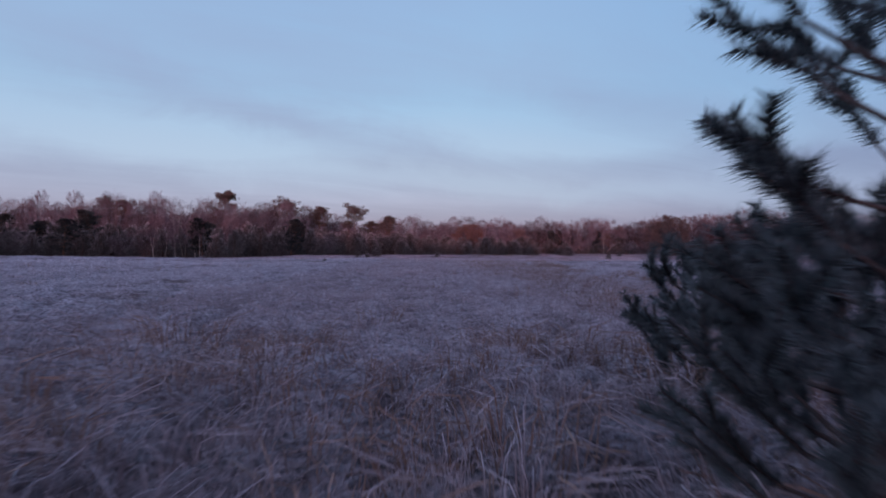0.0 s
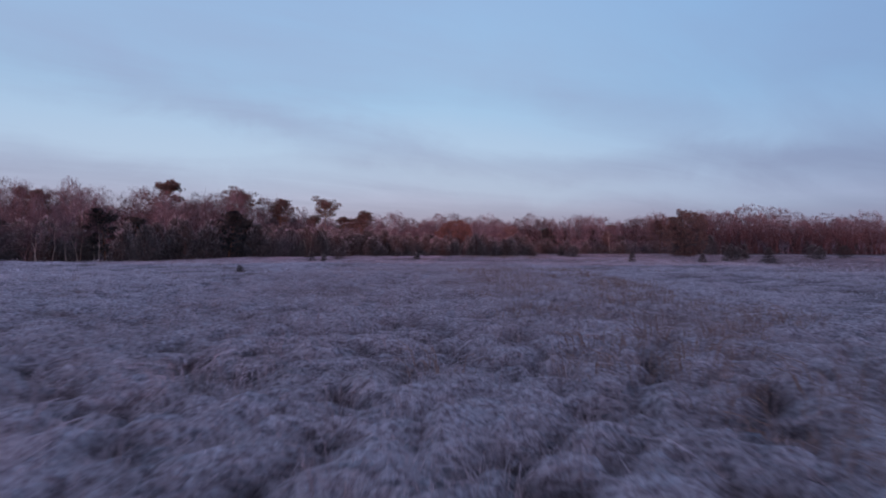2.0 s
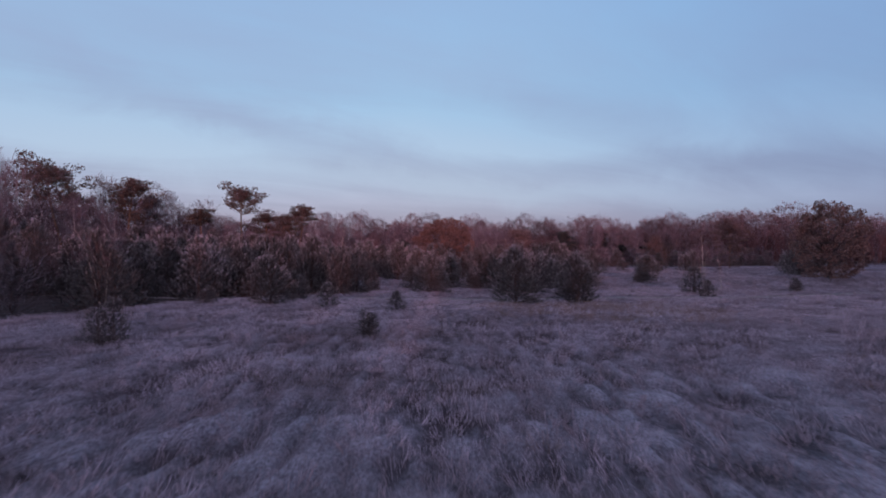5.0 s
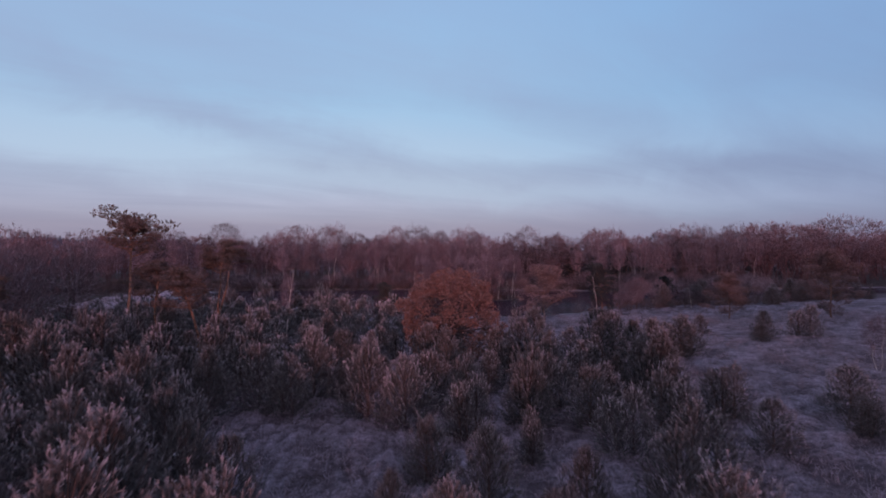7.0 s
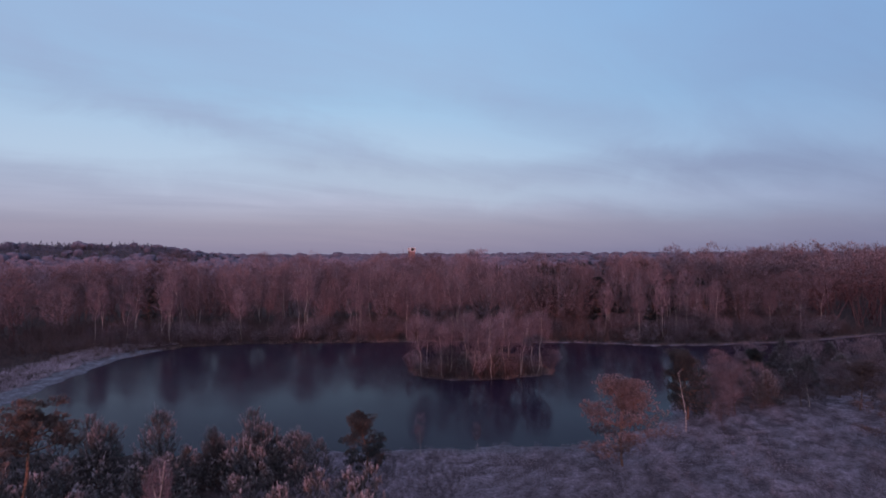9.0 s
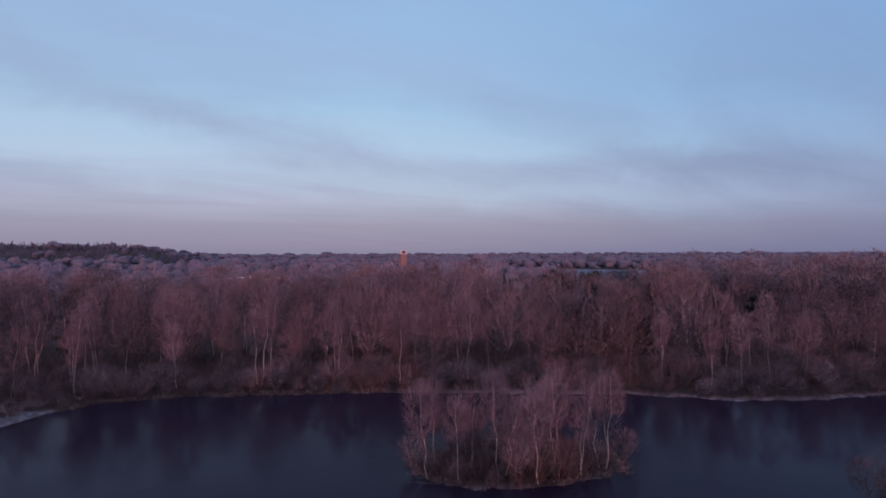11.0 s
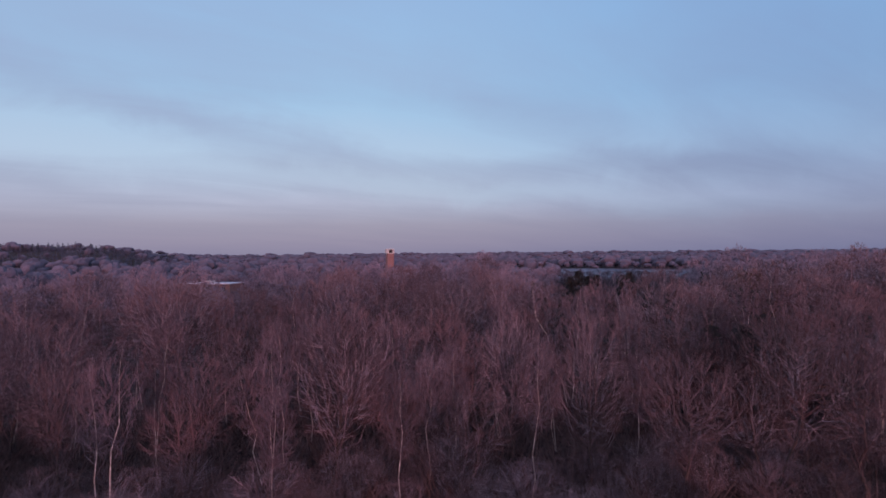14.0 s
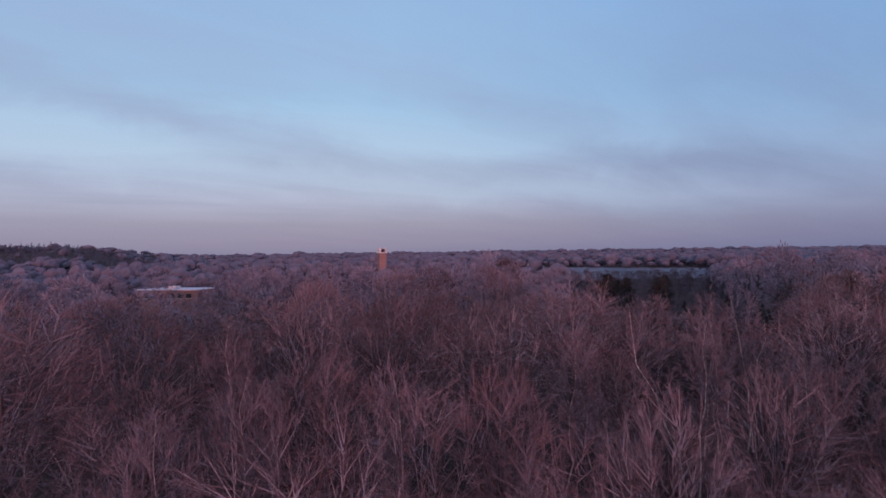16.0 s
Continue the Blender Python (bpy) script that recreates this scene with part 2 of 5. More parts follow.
HEATHER = material("rimed_heather", (0.090, 0.060, 0.064), (0.21, 0.150, 0.158), 0.5, 0.9, frost=1.0, vary=0.4, frost_colour=(0.92, 0.77, 0.90), tips=True)
BRUSH = material("brown_undergrowth", (0.045, 0.028, 0.027), (0.115, 0.068, 0.062), 0.6, 0.9, frost=0.35, vary=0.35, frost_colour=(0.26, 0.19, 0.20), tips=True)
SAND = material("frozen_sand_path", (0.13, 0.096, 0.086), (0.22, 0.165, 0.148), 3.0, 0.9, 0.4, frost=0.06)
BRICK = material("orange_brick", (0.22, 0.12, 0.112), (0.33, 0.195, 0.185), 1.5, 0.9, 0.2)
WHITE = material("white_paint", (0.45, 0.43, 0.42), (0.62, 0.60, 0.58), 2.0, 0.7)
ROOFING = material("frosted_flat_roofing", (0.42, 0.40, 0.42), (0.62, 0.60, 0.64), 0.8, 0.8, frost=0.4)
DARK = material("dark_opening", (0.02, 0.02, 0.022), (0.04, 0.04, 0.045), 2.0, 0.6)


def ground_material():
    m = bpy.data.materials.new("heath_and_forest_floor")
    m.use_nodes = True
    nt = m.node_tree
    p = nt.nodes["Principled BSDF"]
    p.inputs["Roughness"].default_value, p.inputs["Specular IOR Level"].default_value = 0.95, 0.1
    co = nt.nodes.new("ShaderNodeTexCoord")

    def noise_at(scale, detail=5, lo=0.35, hi=0.65):
        n = nt.nodes.new("ShaderNodeTexNoise")
        n.inputs["Scale"].default_value, n.inputs["Detail"].default_value, n.inputs["Roughness"].default_value = scale, detail, 0.65
        nt.links.new(co.outputs["Object"], n.inputs["Vector"])
        r = nt.nodes.new("ShaderNodeMapRange")
        r.inputs["From Min"].default_value, r.inputs["From Max"].default_value = lo, hi
        nt.links.new(n.outputs[0], r.inputs["Value"])
        return r.outputs[0]

    def blend(f, a, b):
        x = nt.nodes.new("ShaderNodeMix")
        x.data_type = "RGBA"
        nt.links.new(f, x.inputs["Factor"])
        for v, s in ((a, "A"), (b, "B")):
            if isinstance(v, tuple):
                x.inputs[s].default_value = (*v, 1)
            else:
                nt.links.new(v, x.inputs[s])
        return x.outputs["Result"]

    # Frosted crests; the creases are darkened to paint in their shade.
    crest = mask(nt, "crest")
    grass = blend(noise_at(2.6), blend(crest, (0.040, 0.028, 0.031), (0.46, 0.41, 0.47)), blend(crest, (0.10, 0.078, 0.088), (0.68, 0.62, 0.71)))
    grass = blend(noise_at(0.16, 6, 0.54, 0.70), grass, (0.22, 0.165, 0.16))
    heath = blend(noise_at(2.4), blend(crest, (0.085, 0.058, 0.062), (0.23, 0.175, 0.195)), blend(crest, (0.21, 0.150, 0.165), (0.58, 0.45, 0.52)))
    floor_ = blend(noise_at(1.3), (0.045, 0.030, 0.028), (0.13, 0.085, 0.08))
    bank = blend(noise_at(1.2), (0.14, 0.115, 0.12), (0.40, 0.38, 0.43))
    field = blend(noise_at(0.02), (0.21, 0.215, 0.255), (0.28, 0.285, 0.33))
    c = blend(mask(nt, "heath"), grass, heath)
    c = blend(mask(nt, "forest"), c, floor_)
    c = blend(mask(nt, "bank"), c, bank)
    c = blend(mask(nt, "field"), c, field)
    # single stalks and bare spots between them
    stalks = nt.nodes.new("ShaderNodeMix")
    stalks.data_type, stalks.blend_type = "RGBA", "MULTIPLY"
    stalks.inputs["B"].default_value = (0.40, 0.36, 0.37, 1)
    nt.links.new(noise_at(13.0, 6, 0.42, 0.62), stalks.inputs["Factor"])
    nt.links.new(c, stalks.inputs["A"])
    nt.links.new(stalks.outputs["Result"], p.inputs["Base Color"])
    b = nt.nodes.new("ShaderNodeBump")
    b.inputs["Strength"].default_value, b.inputs["Distance"].default_value = 1.0, 0.25
    nt.links.new(noise_at(4.0, 6, 0.2, 0.8), b.inputs["Height"])
    nt.links.new(b.outputs[0], p.inputs["Normal"])
    return m


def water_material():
    m = bpy.data.materials.new("still_water_with_thin_ice_and_sky_tint")
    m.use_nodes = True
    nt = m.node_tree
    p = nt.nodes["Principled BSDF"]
    # Base colour and specular tint paint in the violet of the reflected sky.
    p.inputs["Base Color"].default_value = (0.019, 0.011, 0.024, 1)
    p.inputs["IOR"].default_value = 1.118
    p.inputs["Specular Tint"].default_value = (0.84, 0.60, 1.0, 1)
    co = nt.nodes.new("ShaderNodeTexCoord")
    n = nt.nodes.new("ShaderNodeTexNoise")
    n.inputs["Scale"].default_value, n.inputs["Detail"].default_value = 0.06, 3
    nt.links.new(co.outputs["Object"], n.inputs["Vector"])
    r = nt.nodes.new("ShaderNodeMapRange")
    r.inputs["From Min"].default_value, r.inputs["From Max"].default_value = 0.35, 0.7
    r.inputs["To Min"].default_value, r.inputs["To Max"].default_value = 0.09, 0.20
    nt.links.new(n.outputs[0], r.inputs["Value"])
    nt.links.new(r.outputs[0], p.inputs["Roughness"])
    n2 = nt.nodes.new("ShaderNodeTexNoise")
    n2.inputs["Scale"].default_value = 0.9
    nt.links.new(co.outputs["Object"], n2.inputs["Vector"])
    b = nt.nodes.new("ShaderNodeBump")
    b.inputs["Strength"].default_value, b.inputs["Distance"].default_value = 0.05, 0.02
    nt.links.new(n2.outputs[0], b.inputs["Height"])
    nt.links.new(b.outputs[0], p.inputs["Normal"])
    return m


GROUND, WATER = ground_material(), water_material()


# ---- mesh helpers ----
def mesh_of(name, verts, faces, mat, smooth=False, rime=None):
    """A mesh from arrays: verts (n, 3), and a list of face arrays with three or four corners."""
    verts = np.asarray(verts, np.float32).reshape(-1, 3)
    faces = [np.asarray(f, np.int32) for f in faces if len(f)]
    me = bpy.data.meshes.new(name)
    me.vertices.add(len(verts))
    me.vertices.foreach_set("co", verts.ravel())
    sizes = np.concatenate([np.full(len(f), f.shape[1], np.int32) for f in faces])
    me.loops.add(int(sizes.sum()))
    me.loops.foreach_set("vertex_index", np.concatenate([f.ravel() for f in faces]))
    me.polygons.add(len(sizes))
    me.polygons.foreach_set("loop_start", np.concatenate([[0], np.cumsum(sizes)[:-1]]).astype(np.int32))
    me.polygons.foreach_set("use_smooth", np.full(len(sizes), smooth))
    me.materials.append(mat)
    me.update(calc_edges=True)
    if rime is not None:
        me.attributes.new("rime", "FLOAT", "POINT").data.foreach_set("value", np.asarray(rime, np.float32).ravel())
    return me


TIP = np.array([0.1, 0.1, 1.0])


def part(name, me, parent, label=""):
    ob = new(name, me)
    ob.parent = parent
    return tagged(ob, label)


def unit(v):
    return v / np.maximum(np.linalg.norm(v, axis=-1, keepdims=True), 1e-9)


def sideways(d, rng):
    """A unit vector across each direction, turned at random."""
    r = unit(rng.normal(size=d.shape))
    return unit(np.cross(d, r))


def tubes(segs, sides):
    """Tapered tubes for rows of (x0, y0, z0, x1, y1, z1, r0, r1)."""
    s = np.asarray(segs, float).reshape(-1, 8)
    a, b = s[:, :3], s[:, 3:6]
    d = unit(b - a)
    ref = np.where(np.abs(d[:, 2:3]) > 0.9, [[1.0, 0, 0]], [[0, 0, 1.0]])
    u = unit(np.cross(d, ref))
    v = np.cross(d, u)
    ang = np.arange(sides) * 2 * math.pi / sides
    ring = u[:, None] * np.cos(ang)[None, :, None] + v[:, None] * np.sin(ang)[None, :, None]
    low = a[:, None] + ring * s[:, 6][:, None, None]
    high = b[:, None] + ring * s[:, 7][:, None, None]
    verts = np.concatenate([low, high], 1).reshape(-1, 3)
    i = np.arange(sides)
    j = (i + 1) % sides
    one = np.stack([i, j, j + sides, i + sides], 1)
    faces = (np.arange(len(s))[:, None, None] * 2 * sides + one[None]).reshape(-1, 4)
    return verts, faces


def tubes_of(segs, sides):
    v, f = tubes(segs, sides)
    return v, [f]


def ribbons(segs, rng):
    """Thin tapering strips for fine twigs, one quad each, for rows as in tubes()."""
    s = np.asarray(segs, float).reshape(-1, 8)
    a, b = s[:, :3], s[:, 3:6]
    w = sideways(unit(b - a), rng)
    verts = np.stack([a - w * s[:, 6:7], a + w * s[:, 6:7], b + w * s[:, 7:8], b - w * s[:, 7:8]], 1).reshape(-1, 3)
    return verts, np.arange(len(s) * 4).reshape(-1, 4)


def spikes(base, way, length, width, rng):
    """Thin triangles from base along way: needles, leaves, blades."""
    w = sideways(unit(way), rng) * (np.asarray(width).reshape(-1, 1) / 2)
    tip = base + unit(way) * np.asarray(length).reshape(-1, 1)
    verts = np.stack([base - w, base + w, tip], 1).reshape(-1, 3)
    return verts, np.arange(len(base) * 3).reshape(-1, 3)


def joined(pieces):
    """Several (verts, faces) as one."""
    verts, faces, n = [], [], 0
    for v, f in pieces:
        verts.append(v)
        faces.append(np.asarray(f) + n)
        n += len(v)
    return np.concatenate(verts), faces


def repeated(verts, faces, places, turns, scales, rng=None):
    """Many turned and scaled copies of one template, as arrays."""
    c, s = np.cos(turns), np.sin(turns)
    scales = np.asarray(scales, float)
    if scales.ndim == 1:
        scales = np.repeat(scales[:, None], 3, 1)
    v = verts[None] * scales[:, None]
    x = v[..., 0] * c[:, None] - v[..., 1] * s[:, None]
    y = v[..., 0] * s[:, None] + v[..., 1] * c[:, None]
    out = np.stack([x, y, v[..., 2]], -1) + np.asarray(places)[:, None]
    off = np.arange(len(places)) * len(verts)
    fs = [(f[None] + off[:, None, None]).reshape(-1, f.shape[1]) for f in faces]
    return out.reshape(-1, 3), fs


# ---- the lie of the land ----
LAKE = np.array([(-46, 224), (-30, 219), (-5, 217), (12, 216), (30, 215), (41, 222), (52, 236), (78, 256), (110, 261), (170, 262), (260, 258),
                 (260, 288), (190, 290), (142, 286), (110, 278), (84, 276), (70, 278), (53, 285), (14, 293), (-12, 295), (-28, 296), (-40, 294), (-47.5, 289), (-51, 281), (-52, 270), (-52.5, 257), (-52.5, 242)], float)
ISLE = (23.5, 256.0, 14.5, 7.5)
WATER_Z = 0.2


def lake_distance(x, y):
    """Metres from the shore: less than 0 over the water."""
    p = np.stack([x, y], -1)
    best, inside = np.full(x.shape, 1e9), np.zeros(x.shape, bool)
    for a, b in zip(LAKE, np.roll(LAKE, -1, 0)):
        ab = b - a
        t = np.clip(((p - a) @ ab) / (ab @ ab), 0, 1)
        best = np.minimum(best, np.linalg.norm(p - a - t[..., None] * ab, axis=-1))
        cross = (a[1] > y) != (b[1] > y)
        with np.errstate(divide="ignore", invalid="ignore"):
            inside ^= cross & (x < (b[0] - a[0]) * (y - a[1]) / (b[1] - a[1]) + a[0])
    d = np.where(inside, -best, best) + 0.55 * wave(x, y, 8, 21) + 0.25 * wave(x, y, 2.7, 22)
    r = np.hypot((x - ISLE[0]) / ISLE[2], (y - ISLE[1]) / ISLE[3])
    isle = (1 - r) * ISLE[3] + 0.5 * wave(x, y, 5, 23)
    return np.where(inside, np.maximum(d, isle), d)


def wave(x, y, scale, seed):
    """A cheap smooth field of bumps between -1 and 1."""
    r = np.random.RandomState(seed)
    out = 0
    for k in range(6):
        a, f, p = r.uniform(0, math.pi), r.uniform(0.6, 1.7) / scale, r.uniform(0, 6.28)
        out = out + np.sin((x * math.cos(a) + y * math.sin(a)) * f * 6.28 + p + 1.3 * np.sin((y * math.cos(a) - x * math.sin(a)) * f * 3.1))
    return out / 3.2


def path_y(x):
    return 126.6 + 0.0036 * np.clip(x - 12, -40, 40) ** 2 + 0.3 * np.sin(x * 0.16)


def smooth(a, b, v):
    t = np.clip((v - a) / (b - a), 0, 1)
    return t * t * (3 - 2 * t)


def hummock(x, y, cell=0.50, seed=9):
    """Rounded grass cushions: 1 on top of each, 0 in the creases between them."""
    r = np.random.RandomState(seed)
    jx, jy, js = r.uniform(-0.42, 0.42, (64, 64)), r.uniform(-0.42, 0.42, (64, 64)), r.uniform(0.75, 1.25, (64, 64))
    x, y = x + 0.22 * wave(x, y, 2.3, 31), y + 0.22 * wave(x, y, 2.1, 32)
    cx, cy = np.floor(x / cell).astype(int), np.floor(y / cell).astype(int)
    best = np.full(np.shape(x), 9.0)
    for i in (-1, 0, 1):
        for j in (-1, 0, 1):
            a, b = (cx + i) % 64, (cy + j) % 64
            best = np.minimum(best, np.hypot(x / cell - (cx + i + 0.5 + jx[a, b]), y / cell - (cy + j + 0.5 + jy[a, b])) / js[a, b])
    return np.clip(1 - (best / 0.85) ** 2, 0, 1)


def tuft_of(x, y):
    """Tussocks and hollows."""
    lumps = np.abs(wave(x, y, 1.5, 1)) * 0.15 + np.maximum(wave(x, y, 0.85, 2), -0.4) * 0.08
    rough = lumps + 0.08 * wave(x, y, 5.5, 4) - 0.08
    here = smooth(94, 82, y) * smooth(17, 13, np.abs(x))
    return rough * (1 - 0.65 * here) + here * (0.38 * hummock(x, y) + 0.09 * wave(x, y, 2.3, 33) + 0.05 * wave(x, y, 6.5, 40) - 0.20)


def land(x, y):
    d = lake_distance(x, y)
    near = smooth(420, 300, np.hypot(x - 20, y - 150))
    tuft = (0.82 + 0.36 * smooth(80, 100, y)) * tuft_of(x, y) * near * smooth(1.2, 2.4, np.abs(y - path_y(x)))
    z = tuft + 0.25 * near * wave(x, y, 38, 3) * smooth(20, 60, y)
    z = z + 0.5 * smooth(60, 190, y) * near
    z = z * smooth(0.3, 7, d) + 0.42 * (1 - smooth(0.3, 7, d)) * smooth(0.0, 0.9, d) - 0.9 * smooth(0.0, -3, d)
    # low wooded hills far out on one side
    far = np.hypot(x, y)
    hill = 33 * smooth(900, 1500, far) * smooth(0.2, 0.36, -x / np.maximum(y, 1)) * (y > 0)
    hill = hill + 9 * smooth(1500, 2600, far) * (y > 0)
    return z + hill


def land_at(x, y):
    return float(land(np.array([float(x)]), np.array([float(y)]))[0])


def is_wood(x, y):
    """How far a place is wooded floor, from 0 to 1."""
    d = lake_distance(x, y)
    edge = 4 * wave(x, y, 30, 5)
    left = smooth(-2, 4, y - 88 - 2.1 * np.maximum(x + 34, 0) + 0.4 * edge) * smooth(-9, -13, x)
    thicket = smooth(131, 134, y) * smooth(3, -3, x - (14 + 0.35 * (y - 132)) * smooth(205, 165, y) - 6) * smooth(212, 204, y)
    back = smooth(290, 296, y) + smooth(266, 272, y) * smooth(-44, -36, x) * smooth(0.6, 2.0, d)
    isle = smooth(1.1, 0.8, np.hypot((x - ISLE[0]) / ISLE[2], (y - ISLE[1]) / ISLE[3]))
    right = 0.75 * smooth(46, 52, x) * smooth(0, 6, y - 216 - 0.30 * (x - 40)) * smooth(270, 262, y)
    return np.clip(np.maximum.reduce([left, 0.10 * thicket, back, isle, right]), 0, 1) * (d > -0.2)


def spaced(lo, hi, step, grow_, limit):
    mid = list(np.arange(lo, hi + 1e-6, step))
    out, s = [], step
    v = hi
    while v < limit:
        s *= grow_
        v += s
        out.append(v)
    low, s, v = [], step, lo
    while v > -limit:
        s *= grow_
        v -= s
        low.append(v)
    return np.array(low[::-1] + mid + out)


inner_x = np.concatenate([np.arange(-11.0, -8.2, 0.3), np.arange(-8.0, 9.01, 0.19), np.arange(9.3, 12.1, 0.3)])
inner_y = np.concatenate([np.arange(0.0, 64.0, 0.19), np.arange(64.0, 88.01, 0.28)])
xs, ys = spaced(-62, 92, 0.95, 1.13, 4200), spaced(-6, 305, 0.95, 1.13, 4200)
xs = np.concatenate([xs[xs < -11.3], inner_x, xs[xs > 12.4]])
ys = np.concatenate([ys[ys < -0.3], inner_y, ys[ys > 88.5]])
gx, gy = np.meshgrid(xs, ys)
gz = land(gx, gy)
ids = np.arange(gx.size).reshape(gx.shape)
quads = np.stack([ids[:-1, :-1], ids[:-1, 1:], ids[1:, 1:], ids[1:, :-1]], -1).reshape(-1, 4)
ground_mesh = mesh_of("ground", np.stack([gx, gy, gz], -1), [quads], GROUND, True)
gd = lake_distance(gx, gy)
gw = is_wood(gx, gy)
far_field = smooth(14, 0, np.maximum(np.abs(gy - 300 - 560 + 0.25 * (gx - 280)) - 130, 0)) * smooth(14, 0, np.maximum(np.abs(gx - 330) - 130, 0))
masks = {
    "forest": np.where(far_field > 0.01, 0, gw),
    "heath": smooth(84, 112, gy + 5 * wave(gx, gy, 25, 8)) + smooth(26, 44, gx + 5 * wave(gx, gy, 20, 9)) * smooth(40, 60, gy),
    "bank": 0.7 * smooth(3.2, 1.0, gd + 1.0 * wave(gx, gy, 9, 7)) * smooth(-0.4, 0.3, gd) * (gx < 60) * (gy < 232) * smooth(0.6, 0.2, gw) + smooth(6.0, 4.0, gd + 1.2 * wave(gx, gy, 6, 6)) * (gx < -44) * (gy > 236) * (gy < 290) * (gd > 0),
    "field": far_field,
    # crest falls to 0 in the creases, where the painted shade goes
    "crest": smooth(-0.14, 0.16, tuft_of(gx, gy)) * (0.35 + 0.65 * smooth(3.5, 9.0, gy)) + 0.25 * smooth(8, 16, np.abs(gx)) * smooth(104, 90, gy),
}
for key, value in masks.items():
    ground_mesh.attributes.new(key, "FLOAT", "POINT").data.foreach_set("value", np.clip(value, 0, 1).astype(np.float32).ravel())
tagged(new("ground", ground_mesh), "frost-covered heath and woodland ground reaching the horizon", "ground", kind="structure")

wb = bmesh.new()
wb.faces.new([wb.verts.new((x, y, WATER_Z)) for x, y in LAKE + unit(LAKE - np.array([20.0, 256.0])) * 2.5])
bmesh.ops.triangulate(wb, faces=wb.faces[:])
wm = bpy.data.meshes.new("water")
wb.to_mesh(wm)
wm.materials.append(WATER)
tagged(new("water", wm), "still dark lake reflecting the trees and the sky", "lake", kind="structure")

px_ = np.linspace(-75, 95, 171)
py_ = path_y(px_)
rng = np.random.RandomState(4)
edge_n, edge_f = py_ - 0.46 + 0.14 * rng.normal(size=171), py_ + 0.46 + 0.14 * rng.normal(size=171)
rows_ = [np.stack([px_, e, land(px_, e) + h], -1) for e, h in ((edge_n - 0.25, -0.08), (edge_n, 0.03), (py_ - 0.2, 0.015), (py_ + 0.2, 0.02), (edge_f, 0.03), (edge_f + 0.25, -0.08))]
pv = np.stack(rows_, 0)
pi = np.arange(6 * 171).reshape(6, 171)
pq = np.stack([pi[:-1, :-1], pi[:-1, 1:], pi[1:, 1:], pi[1:, :-1]], -1).reshape(-1, 4)
tagged(new("sand_path", mesh_of("sand_path", pv, [pq], SAND, True)), "narrow pale frozen sand path across the heath", "path", kind="structure")


# ---- bare trees ----
def grow(rng, p, d, length, r, lev, spec, out):
    n = spec["seg"][lev]
    for i in range(n):
        d = unit(d + rng.normal(0, spec["wob"][lev], 3) + np.array([0, 0, spec["up"][lev]]))
        q = p + d * (length / n)
        r2 = r * (1 - (1 - spec["taper"]) / n)
        out[lev].append((*p, *q, r, r2))
        frac = (i + 1) / n
        if lev + 1 < len(spec["seg"]) and frac >= spec["start"][lev]:
            for _ in range(spec["kids"][lev]):
                a = radians(spec["ang"][lev]) * rng.uniform(0.7, 1.3)
                side = unit(np.cross(d, unit(rng.normal(size=3))))
                grow(rng, p + (q - p) * rng.uniform(0.2, 1), d * math.cos(a) + side * math.sin(a), length * spec["ratio"][lev] * rng.uniform(0.7, 1.15) * (1.15 - 0.45 * frac), r2 * 0.55, lev + 1, spec, out)
        p, r = q, r2
    return p


OAK = dict(seg=(5, 4, 3), wob=(0.05, 0.12, 0.14), up=(0.05, 0.10, 0.12), taper=0.35, start=(0.35, 0.25), kids=(2, 2), ang=(50, 40), ratio=(0.66, 0.55))


